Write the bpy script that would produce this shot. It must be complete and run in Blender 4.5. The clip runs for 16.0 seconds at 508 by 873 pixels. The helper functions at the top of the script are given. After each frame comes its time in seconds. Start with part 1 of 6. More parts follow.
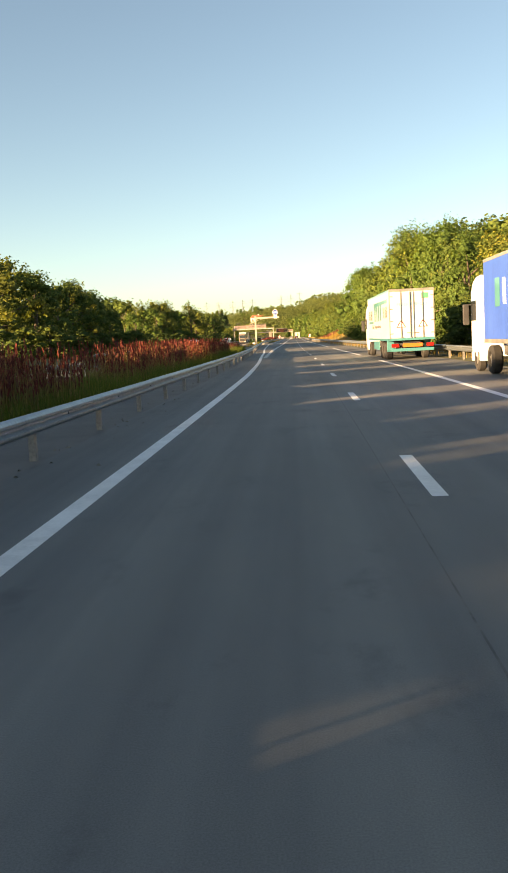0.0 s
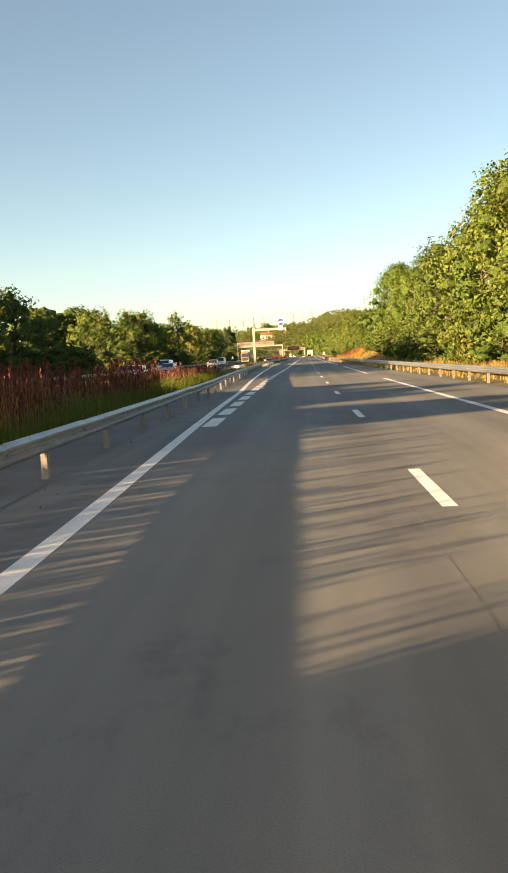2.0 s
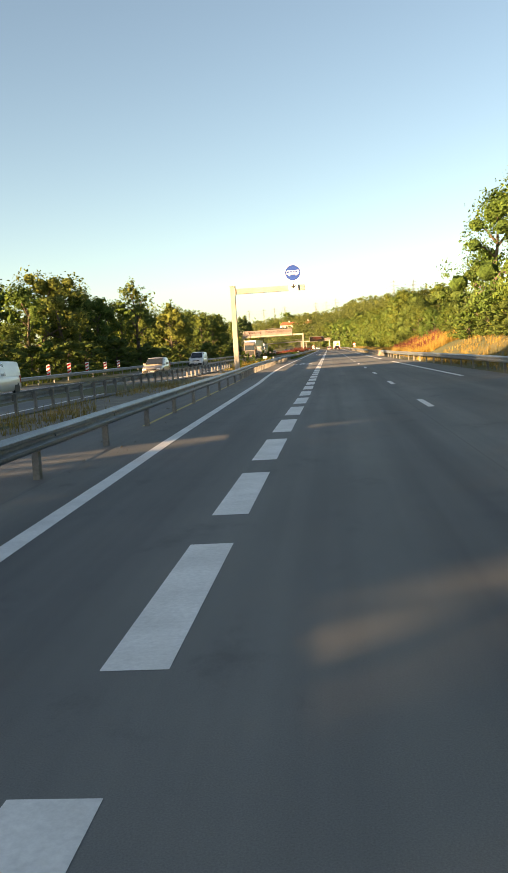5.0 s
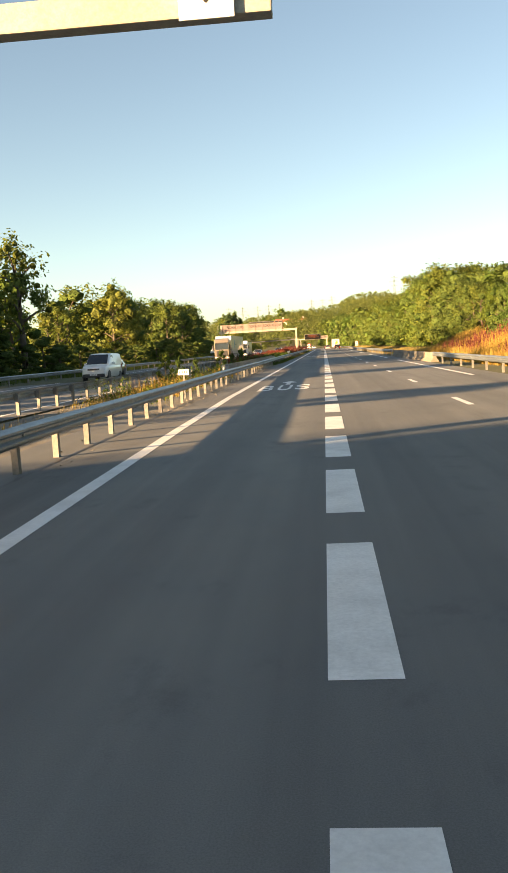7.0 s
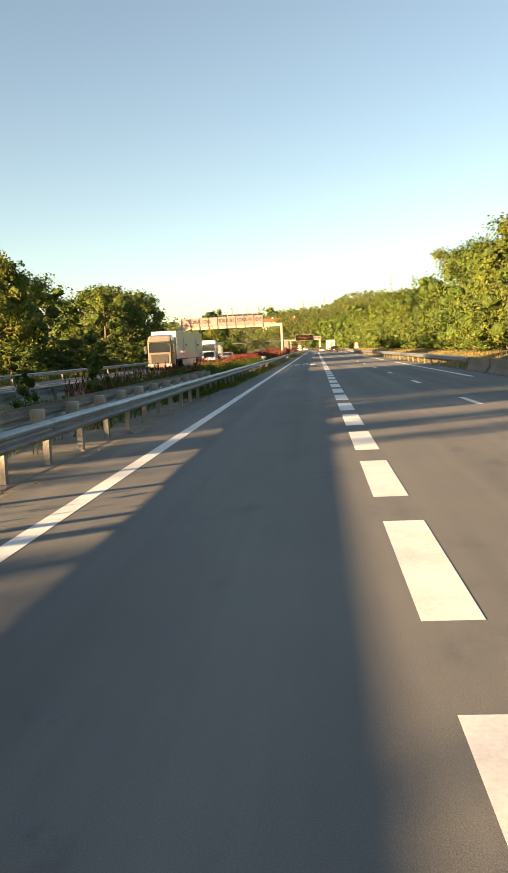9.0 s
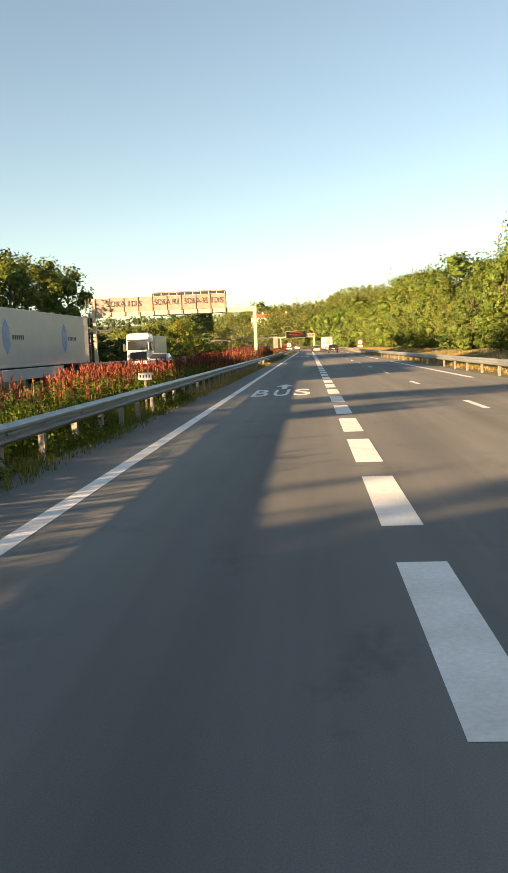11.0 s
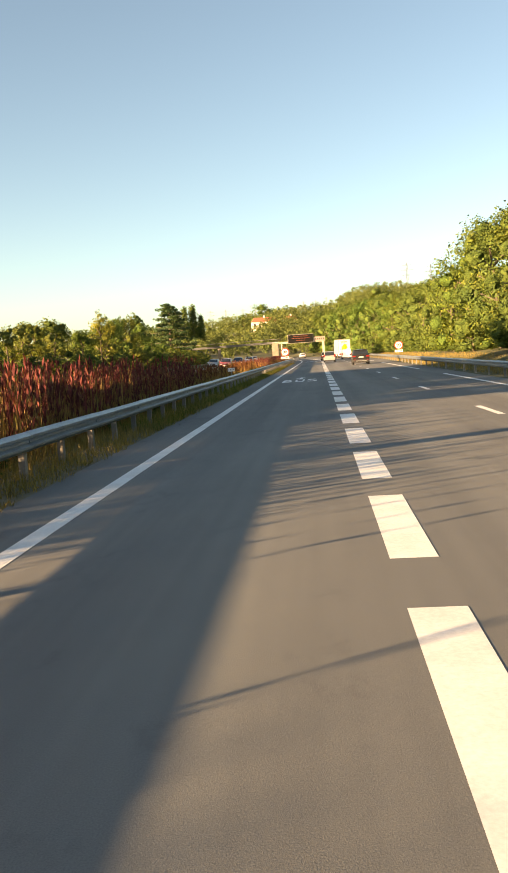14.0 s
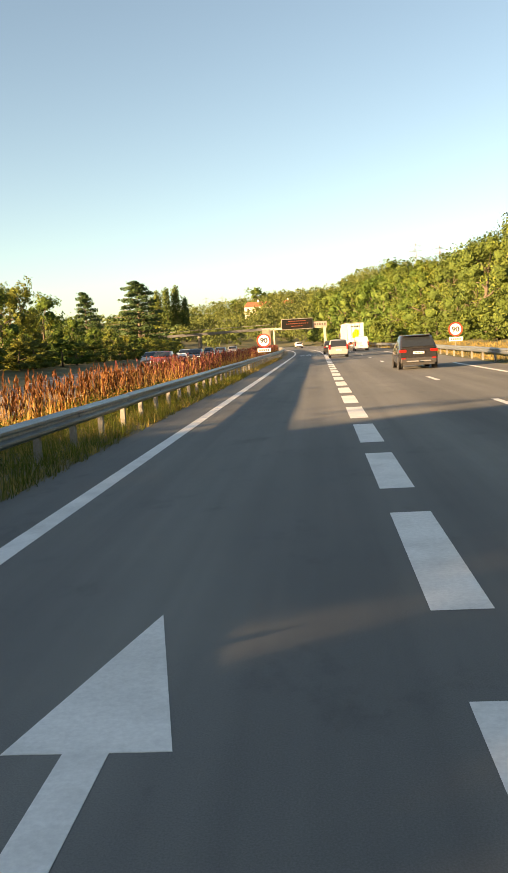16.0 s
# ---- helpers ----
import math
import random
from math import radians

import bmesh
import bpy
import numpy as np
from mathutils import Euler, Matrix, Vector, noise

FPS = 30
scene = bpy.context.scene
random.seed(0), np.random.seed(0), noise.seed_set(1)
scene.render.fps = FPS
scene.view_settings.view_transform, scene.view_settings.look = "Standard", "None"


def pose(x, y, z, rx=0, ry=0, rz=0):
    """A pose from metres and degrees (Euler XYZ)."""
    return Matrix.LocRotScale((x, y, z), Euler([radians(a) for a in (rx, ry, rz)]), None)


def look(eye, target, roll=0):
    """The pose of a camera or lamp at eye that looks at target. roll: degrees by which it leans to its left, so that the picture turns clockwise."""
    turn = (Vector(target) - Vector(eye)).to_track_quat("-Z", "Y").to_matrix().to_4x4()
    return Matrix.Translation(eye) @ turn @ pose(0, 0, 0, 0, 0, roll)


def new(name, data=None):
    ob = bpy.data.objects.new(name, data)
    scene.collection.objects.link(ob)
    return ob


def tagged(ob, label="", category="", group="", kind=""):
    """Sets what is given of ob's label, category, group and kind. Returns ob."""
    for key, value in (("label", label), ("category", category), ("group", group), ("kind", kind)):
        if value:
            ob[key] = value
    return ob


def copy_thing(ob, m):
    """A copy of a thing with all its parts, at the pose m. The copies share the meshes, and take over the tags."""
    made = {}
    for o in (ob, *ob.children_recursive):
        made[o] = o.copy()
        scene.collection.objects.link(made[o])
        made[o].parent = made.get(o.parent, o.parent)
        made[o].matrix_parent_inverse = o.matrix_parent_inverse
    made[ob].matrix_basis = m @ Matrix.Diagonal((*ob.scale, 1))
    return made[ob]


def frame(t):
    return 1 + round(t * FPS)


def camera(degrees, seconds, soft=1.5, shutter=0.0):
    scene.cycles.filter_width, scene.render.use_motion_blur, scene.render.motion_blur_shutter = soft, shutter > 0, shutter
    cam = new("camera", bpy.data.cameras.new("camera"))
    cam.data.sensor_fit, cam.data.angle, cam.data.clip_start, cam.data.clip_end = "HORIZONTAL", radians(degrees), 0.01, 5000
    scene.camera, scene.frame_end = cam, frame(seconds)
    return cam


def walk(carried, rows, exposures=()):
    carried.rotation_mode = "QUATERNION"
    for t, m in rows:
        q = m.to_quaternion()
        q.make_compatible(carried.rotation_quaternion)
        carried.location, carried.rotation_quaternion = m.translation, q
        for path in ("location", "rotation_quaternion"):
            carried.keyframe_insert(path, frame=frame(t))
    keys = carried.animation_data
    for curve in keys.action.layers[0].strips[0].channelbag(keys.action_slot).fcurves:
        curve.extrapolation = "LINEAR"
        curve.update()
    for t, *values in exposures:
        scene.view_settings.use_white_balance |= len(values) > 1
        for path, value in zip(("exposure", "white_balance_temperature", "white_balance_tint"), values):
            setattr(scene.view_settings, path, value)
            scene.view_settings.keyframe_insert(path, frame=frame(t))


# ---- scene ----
# The road is laid out along a gently bending line: a point of the plan is (u, y), u metres right of the line at the distance y.
BEND = [(-320, -0.75), (-164, -0.75), (-138, -0.3), (-112, 0.3), (-87, 0.5), (-60, 0.4), (-8, 0.0), (345, 0.0), (370, 1.2), (390, 2.5), (420, 4.0), (460, 5.5), (500, 7.0), (560, 10.0), (700, 16.0), (900, 20.0)]
STEP = 2.0
Y0, Y1 = -320.0, 900.0


def heading(y):
    """The road's heading at y, in degrees to the left."""
    for (a, p), (b, q) in zip(BEND, BEND[1:]):
        if y <= b:
            return p + (q - p) * max(0.0, (y - a) / (b - a))
    return BEND[-1][1]


LINE = [0.0]
for i in range(int((Y1 - Y0) / STEP)):
    LINE.append(LINE[-1] - STEP * math.tan(radians(heading(Y0 + (i + 0.5) * STEP))))
ZERO = LINE[int((0.0 - Y0) / STEP)]


def mid(y):
    """How far the line has shifted sideways at y."""
    k = min(max((y - Y0) / STEP, 0.0), len(LINE) - 1.001)
    i = int(k)
    return LINE[i] + (LINE[i + 1] - LINE[i]) * (k - i) - ZERO


def at(u, y, z=0.0):
    return Vector((mid(y) + u, y, z))


cam = camera(32.787, 16.0)
EYE = 1.671
ROWS = [
    (0.0, 2.336, -164.327, 3.370, -6.495, 2.910),
    (0.5, 2.216, -151.495, 3.053, -6.545, 2.881),
    (1.0, 2.240, -138.581, 3.244, -6.007, 2.995),
    (1.5, 2.145, -125.781, 3.102, -5.513, 2.928),
    (2.0, 2.148, -112.770, 3.174, -5.252, 3.071),
    (2.5, 2.106, -99.733, 3.356, -5.350, 3.150),
    (3.0, 2.090, -86.844, 3.861, -5.386, 3.320),
    (3.5, 1.904, -74.124, 4.360, -5.356, 3.370),
    (6.0, 0.533, -8.417, 4.958, -5.858, 3.541),
    (6.5, 0.285, 4.505, 4.749, -5.873, 3.238),
    (7.0, 0.060, 17.483, 4.637, -5.789, 3.175),
    (7.5, -0.124, 30.367, 4.594, -5.818, 2.943),
    (8.0, -0.400, 43.257, 4.210, -5.792, 2.939),
    (10.5, -0.611, 108.332, 3.842, -5.711, 2.353),
    (11.0, -0.607, 122.173, 3.637, -5.887, 2.224),
    (11.5, -0.577, 134.374, 3.515, -5.741, 2.476),
    (12.0, -0.512, 148.491, 3.624, -5.873, 2.564),
    (12.5, -0.526, 160.654, 3.611, -5.879, 2.644),
    (13.0, -0.471, 174.874, 3.891, -5.647, 3.059),
    (13.5, -0.516, 187.164, 3.909, -5.710, 2.999),
    (14.0, -0.481, 201.207, 4.219, -5.344, 3.521),
    (14.5, -0.498, 213.791, 4.308, -5.351, 3.383),
    (15.0, -0.515, 228.218, 4.431, -5.438, 3.585),
    (15.5, -0.606, 240.554, 4.338, -5.828, 3.566),
    (16.0, -0.600, 254.847, 4.200, -6.119, 3.357),
]
walk(cam, [(t, pose(mid(y) + u, y, EYE, 90 + pitch, roll, yaw + heading(y))) for t, u, y, yaw, pitch, roll in ROWS],
     exposures=[(0.0, 2.82, 10600, 11), (6.0, 2.93, 11000, 12), (10.5, 2.95, 11200, 12), (16.0, 2.97, 11300, 12)])

# ---- light ----
SUN_TO = Vector((math.sin(radians(56)) * math.cos(radians(9.3)), math.cos(radians(56)) * math.cos(radians(9.3)), -math.sin(radians(9.3))))
world = bpy.data.worlds.new("sky")
scene.world = world
world.use_nodes = True
wn = world.node_tree
wn.nodes.clear()
sky = wn.nodes.new("ShaderNodeTexSky")
sky.sky_type = "NISHITA"
sky.sun_disc = False
sky.sun_elevation = radians(9.3)
sky.sun_rotation = math.atan2(-SUN_TO.x, -SUN_TO.y)
sky.air_density, sky.dust_density, sky.ozone_density = 0.75, 0.6, 2.5
bg = wn.nodes.new("ShaderNodeBackground")
bg.inputs["Strength"].default_value = 0.05
wo = wn.nodes.new("ShaderNodeOutputWorld")
wn.links.new(sky.outputs["Color"], bg.inputs["Color"])
wn.links.new(bg.outputs["Background"], wo.inputs["Surface"])
sun = new("sun", bpy.data.lights.new("sun", "SUN"))
sun.data.energy, sun.data.angle, sun.data.color = 3.5, radians(0.6), (1.0, 0.76, 0.55)
sun.matrix_world = look((0, 0, 60), Vector((0, 0, 60)) + SUN_TO)

# ---- materials ----


def ramp(nt, fac, stops):
    r = nt.nodes.new("ShaderNodeValToRGB")
    while len(r.color_ramp.elements) < len(stops):
        r.color_ramp.elements.new(0.5)
    for e, (p, c) in zip(r.color_ramp.elements, stops):
        e.position, e.color = p, (*c, 1)
    nt.links.new(fac, r.inputs["Fac"])
    return r.outputs["Color"]


def noise_tex(nt, scale, detail=4.0, rough=0.6, coords="Object", stretch=(1, 1, 1)):
    tc = nt.nodes.new("ShaderNodeTexCoord")
    mp = nt.nodes.new("ShaderNodeMapping")
    mp.inputs["Scale"].default_value = stretch
    n = nt.nodes.new("ShaderNodeTexNoise")
    n.inputs["Scale"].default_value, n.inputs["Detail"].default_value, n.inputs["Roughness"].default_value = scale, detail, rough
    nt.links.new(tc.outputs[coords], mp.inputs["Vector"])
    nt.links.new(mp.outputs["Vector"], n.inputs["Vector"])
    return n.outputs["Fac"]


def mixc(nt, kind, fac, a, b):
    m = nt.nodes.new("ShaderNodeMix")
    m.data_type, m.blend_type = "RGBA", kind
    for k, v in ((0, fac), (6, a), (7, b)):
        if isinstance(v, (int, float)):
            m.inputs[k].default_value = v
        elif isinstance(v, tuple):
            m.inputs[k].default_value = (*v, 1)
        else:
            nt.links.new(v, m.inputs[k])
    return m.outputs[2]


def material(name, stops, scale=3.0, fine=40.0, rough=0.6, metal=0.0, bump=0.1, fine_mix=0.35, stretch=(1, 1, 1), coords="Object", per_object=0.0, coat=0.0, spec=0.5):
    """A surface with a coarse colour variation between the stops, a fine grain over it, and a fine relief."""
    m = bpy.data.materials.new(name)
    m.use_nodes = True
    nt = m.node_tree
    p = nt.nodes["Principled BSDF"]
    col = ramp(nt, noise_tex(nt, scale, 5, 0.6, coords, stretch), stops)
    g = noise_tex(nt, fine, 3, 0.7, coords)
    grain = ramp(nt, g, [(0.3, (0.55, 0.55, 0.55)), (0.7, (1.35, 1.35, 1.35))])
    col = mixc(nt, "MULTIPLY", fine_mix, col, grain)
    if per_object:
        oi = nt.nodes.new("ShaderNodeObjectInfo")
        v = ramp(nt, oi.outputs["Random"], [(0.0, (1 - per_object,) * 3), (1.0, (1 + per_object,) * 3)])
        col = mixc(nt, "MULTIPLY", 1.0, col, v)
    nt.links.new(col, p.inputs["Base Color"])
    p.inputs["Roughness"].default_value, p.inputs["Metallic"].default_value = rough, metal
    p.inputs["Coat Weight"].default_value = coat
    p.inputs["Specular IOR Level"].default_value = spec
    if bump:
        b = nt.nodes.new("ShaderNodeBump")
        b.inputs["Strength"].default_value, b.inputs["Distance"].default_value = bump, 0.02
        nt.links.new(g, b.inputs["Height"])
        nt.links.new(b.outputs["Normal"], p.inputs["Normal"])
    return m


def leaf_material(name, dark, mid_c, light, warm, clear=0.35, patch_scale=0.28):
    m = bpy.data.materials.new(name)
    m.use_nodes = True
    nt = m.node_tree
    p = nt.nodes["Principled BSDF"]
    geo = nt.nodes.new("ShaderNodeNewGeometry")
    col = ramp(nt, geo.outputs["Random Per Island"], [(0.0, dark), (0.45, mid_c), (0.85, light), (1.0, warm)])
    patch = ramp(nt, noise_tex(nt, patch_scale, 3, 0.6), [(0.35, (0.78, 0.84, 0.82)), (0.65, (1.2, 1.12, 0.95))])
    col = mixc(nt, "MULTIPLY", 1.0, col, patch)
    oi = nt.nodes.new("ShaderNodeObjectInfo")
    v = ramp(nt, oi.outputs["Random"], [(0.0, (0.78, 0.9, 0.9)), (0.5, (1.0, 1.0, 1.0)), (1.0, (1.22, 1.08, 0.85))])
    col = mixc(nt, "MULTIPLY", 1.0, col, v)
    nt.links.new(col, p.inputs["Base Color"])
    p.inputs["Roughness"].default_value = 0.7
    p.inputs["Specular IOR Level"].default_value = 0.12
    tr = nt.nodes.new("ShaderNodeBsdfTranslucent")
    nt.links.new(mixc(nt, "MULTIPLY", 1.0, col, (1.5, 1.4, 0.6)), tr.inputs["Color"])
    mx = nt.nodes.new("ShaderNodeMixShader")
    mx.inputs[0].default_value = clear
    nt.links.new(p.outputs[0], mx.inputs[1])
    nt.links.new(tr.outputs[0], mx.inputs[2])
    nt.links.new(mx.outputs[0], nt.nodes["Material Output"].inputs["Surface"])
    return m


def glass_material(name, tint=(0.02, 0.025, 0.03)):
    m = bpy.data.materials.new(name)
    m.use_nodes = True
    p = m.node_tree.nodes["Principled BSDF"]
    p.inputs["Base Color"].default_value = (*tint, 1)
    p.inputs["Roughness"].default_value = 0.04
    p.inputs["Specular IOR Level"].default_value = 0.8
    return m


ASPHALT = material("asphalt", [(0.3, (0.106, 0.113, 0.114)), (0.55, (0.138, 0.145, 0.144)), (0.75, (0.172, 0.176, 0.171))], 0.35, 110.0, 0.8, bump=0.14, fine_mix=0.5, stretch=(1, 0.18, 1))
nt = ASPHALT.node_tree
streak = ramp(nt, noise_tex(nt, 1.0, 4, 0.6, "Object", (0.9, 0.012, 1)), [(0.35, (0.78, 0.78, 0.79)), (0.65, (1.18, 1.17, 1.14))])
spots = ramp(nt, noise_tex(nt, 0.9, 6, 0.7, "Object", (1, 0.6, 1)), [(0.30, (0.72, 0.72, 0.73)), (0.42, (1.0, 1.0, 1.0)), (0.75, (1.12, 1.10, 1.06))])
pb = nt.nodes["Principled BSDF"]
old = pb.inputs["Base Color"].links[0].from_socket
nt.links.new(mixc(nt, "MULTIPLY", 1.0, mixc(nt, "MULTIPLY", 1.0, old, streak), spots), pb.inputs["Base Color"])
ASPHALT_OLD = material("old_asphalt", [(0.3, (0.102, 0.099, 0.095)), (0.7, (0.158, 0.151, 0.140))], 0.5, 40.0, 0.85, bump=0.3)
PAINT_WHITE = material("road_paint", [(0.3, (0.62, 0.62, 0.60)), (0.6, (0.78, 0.78, 0.76)), (0.8, (0.80, 0.80, 0.78))], 1.6, 26.0, 0.65, bump=0.04, fine_mix=0.22)
PAINT_YELLOW = material("worn_yellow_paint", [(0.3, (0.35, 0.27, 0.10)), (0.7, (0.55, 0.42, 0.12))], 1.2, 20.0, 0.7, bump=0.2)
GALV = material("galvanised_steel", [(0.3, (0.19, 0.22, 0.235)), (0.55, (0.26, 0.295, 0.31)), (0.8, (0.34, 0.365, 0.37))], 1.3, 14.0, 0.42, metal=0.75, bump=0.06, per_object=0.12)
GALV_DULL = material("dull_galvanised_steel", [(0.3, (0.17, 0.165, 0.155)), (0.7, (0.29, 0.28, 0.26))], 2.2, 18.0, 0.6, metal=0.4, bump=0.1, per_object=0.15)
CONCRETE = material("concrete", [(0.3, (0.13, 0.115, 0.092)), (0.7, (0.21, 0.185, 0.15))], 1.1, 22.0, 0.9, bump=0.25, per_object=0.1)
WHITE_STEEL = material("cream_painted_steel", [(0.3, (0.30, 0.275, 0.225)), (0.7, (0.39, 0.365, 0.315))], 1.0, 16.0, 0.5, bump=0.06)
PANEL = material("weathered_pink_beige_panel", [(0.3, (0.205, 0.152, 0.135)), (0.7, (0.275, 0.212, 0.195))], 0.9, 14.0, 0.6, bump=0.08, per_object=0.06)
SIGN_WHITE = material("white_sign_face", [(0.3, (0.74, 0.74, 0.72)), (0.7, (0.82, 0.82, 0.81))], 2.0, 30.0, 0.35, bump=0.0, fine_mix=0.08)
SIGN_BLUE = material("blue_sign_face", [(0.3, (0.003, 0.042, 0.24)), (0.7, (0.005, 0.052, 0.28))], 2.0, 30.0, 0.55, bump=0.0, fine_mix=0.08)
SIGN_RED = material("red_sign_face", [(0.3, (0.50, 0.02, 0.02)), (0.7, (0.60, 0.03, 0.025))], 2.0, 30.0, 0.35, bump=0.0, fine_mix=0.08)
DEEP_BLACK = material("matt_black_board", [(0.3, (0.004, 0.004, 0.004)), (0.7, (0.008, 0.008, 0.008))], 3.0, 30.0, 0.8, bump=0.03, spec=0.15)
BLACK = material("black_paint", [(0.3, (0.012, 0.012, 0.013)), (0.7, (0.022, 0.022, 0.023))], 3.0, 30.0, 0.5, bump=0.03)
GRAFFITI = material("black_spray_paint", [(0.3, (0.028, 0.025, 0.026)), (0.7, (0.06, 0.052, 0.052))], 3.0, 30.0, 0.7, bump=0.0)
BARK = material("bark", [(0.3, (0.050, 0.040, 0.030)), (0.7, (0.115, 0.092, 0.068))], 2.5, 18.0, 0.9, bump=0.5, stretch=(1, 1, 0.25))
EARTH = material("grass_ground", [(0.3, (0.050, 0.062, 0.022)), (0.5, (0.080, 0.084, 0.031)), (0.7, (0.15, 0.122, 0.050))], 0.12, 9.0, 0.95, bump=0.6, fine_mix=0.6)
GRAVEL = material("gravel", [(0.3, (0.13, 0.12, 0.10)), (0.7, (0.24, 0.22, 0.18))], 0.8, 30.0, 0.95, bump=0.6, fine_mix=0.6)
LEAF_OAK = leaf_material("oak_leaves", (0.057, 0.087, 0.031), (0.078, 0.115, 0.038), (0.100, 0.144, 0.046), (0.139, 0.166, 0.055), 0.24)
LEAF_LOCUST = leaf_material("locust_leaves", (0.055, 0.093, 0.030), (0.073, 0.123, 0.036), (0.096, 0.155, 0.045), (0.128, 0.173, 0.054), 0.26)
LEAF_DARK = leaf_material("dark_leaves", (0.034, 0.058, 0.031), (0.049, 0.083, 0.041), (0.070, 0.112, 0.053), (0.099, 0.135, 0.059), 0.2)
LEAF_YELLOW = leaf_material("olive_leaves", (0.091, 0.114, 0.035), (0.123, 0.153, 0.046), (0.160, 0.187, 0.055), (0.203, 0.207, 0.070), 0.28)
LEAF_FAR = leaf_material("far_leaves", (0.057, 0.087, 0.043), (0.080, 0.116, 0.055), (0.100, 0.139, 0.063), (0.123, 0.157, 0.070), 0.22, 0.06)
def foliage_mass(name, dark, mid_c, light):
    """Dense foliage behind the outer leaves: greens mottled with painted shade between leaves, rough relief."""
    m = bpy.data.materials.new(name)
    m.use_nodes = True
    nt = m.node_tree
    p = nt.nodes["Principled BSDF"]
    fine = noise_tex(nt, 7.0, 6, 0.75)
    # the dark stop paints the shaded gaps between leaves
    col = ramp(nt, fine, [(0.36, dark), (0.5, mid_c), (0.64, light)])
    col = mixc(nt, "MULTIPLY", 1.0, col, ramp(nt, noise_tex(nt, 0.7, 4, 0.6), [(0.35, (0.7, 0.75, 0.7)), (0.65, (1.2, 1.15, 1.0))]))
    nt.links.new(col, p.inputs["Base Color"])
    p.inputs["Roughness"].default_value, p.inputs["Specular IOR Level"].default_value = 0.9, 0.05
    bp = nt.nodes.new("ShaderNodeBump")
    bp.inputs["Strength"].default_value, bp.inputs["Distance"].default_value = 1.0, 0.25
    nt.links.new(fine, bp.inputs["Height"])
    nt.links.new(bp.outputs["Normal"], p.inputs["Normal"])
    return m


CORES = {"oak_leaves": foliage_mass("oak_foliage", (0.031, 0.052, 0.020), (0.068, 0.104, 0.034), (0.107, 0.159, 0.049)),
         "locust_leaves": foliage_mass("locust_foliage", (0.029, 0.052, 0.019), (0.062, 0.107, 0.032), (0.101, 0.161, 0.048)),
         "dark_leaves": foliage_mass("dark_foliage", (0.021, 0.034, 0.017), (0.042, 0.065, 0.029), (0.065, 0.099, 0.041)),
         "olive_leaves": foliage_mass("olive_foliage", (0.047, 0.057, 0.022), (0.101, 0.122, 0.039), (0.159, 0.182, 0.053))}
GRASS_GREEN = leaf_material("green_grass", (0.045, 0.075, 0.018), (0.075, 0.112, 0.027), (0.115, 0.148, 0.042), (0.17, 0.165, 0.07), 0.35)
GRASS_DRY = leaf_material("dry_grass", (0.15, 0.115, 0.050), (0.23, 0.175, 0.075), (0.31, 0.24, 0.11), (0.38, 0.31, 0.155), 0.3)
GRASS_OLIVE = leaf_material("olive_dry_grass", (0.13, 0.125, 0.058), (0.20, 0.18, 0.085), (0.28, 0.24, 0.12), (0.36, 0.30, 0.165), 0.3)
WEED_GREEN = leaf_material("broad_weed_leaves", (0.034, 0.062, 0.016), (0.052, 0.090, 0.022), (0.078, 0.122, 0.030), (0.13, 0.145, 0.048), 0.3, 0.6)
DOCK_RED = leaf_material("red_dock_seed", (0.066, 0.019, 0.024), (0.112, 0.031, 0.038), (0.160, 0.046, 0.055), (0.19, 0.074, 0.066), 0.22, 0.5)
DOCK_BROWN = leaf_material("brown_dock_seed", (0.060, 0.028, 0.020), (0.100, 0.042, 0.028), (0.14, 0.062, 0.036), (0.18, 0.10, 0.055), 0.25)
DOCK_STEM = leaf_material("dock_stem", (0.15, 0.085, 0.042), (0.24, 0.145, 0.068), (0.32, 0.215, 0.105), (0.22, 0.21, 0.075), 0.2)

# ---- mesh helpers ----


def mesh(name, verts, faces, mat, parent=None, label="", smooth=False):
    me = bpy.data.meshes.new(name)
    me.from_pydata(verts, [], faces)
    me.update()
    for mm in (mat if isinstance(mat, (list, tuple)) else [mat]):
        me.materials.append(mm)
    if smooth:
        me.polygons.foreach_set("use_smooth", [True] * len(me.polygons))
    ob = new(name, me)
    if parent:
        ob.parent = parent
    if label:
        ob["label"] = label
    return ob


def part(name, bm, mat, parent=None, label="", smooth=False):
    """Link a bmesh as ONE mesh object under a thing or a part."""
    me = bpy.data.meshes.new(name)
    bm.to_mesh(me)
    bm.free()
    for mm in (mat if isinstance(mat, (list, tuple)) else [mat]):
        me.materials.append(mm)
    if smooth:
        me.polygons.foreach_set("use_smooth", [True] * len(me.polygons))
    ob = new(name, me)
    if parent:
        ob.parent = parent
    if label:
        ob["label"] = label
    return ob


def again(name, me, parent, m):
    """One more piece on the same mesh."""
    ob = new(name, me)
    ob.parent = parent
    ob.matrix_basis = m
    return ob


def empty(name, m=None):
    ob = new(name)
    ob.empty_display_size = 0.2
    if m:
        ob.matrix_basis = m
    return ob


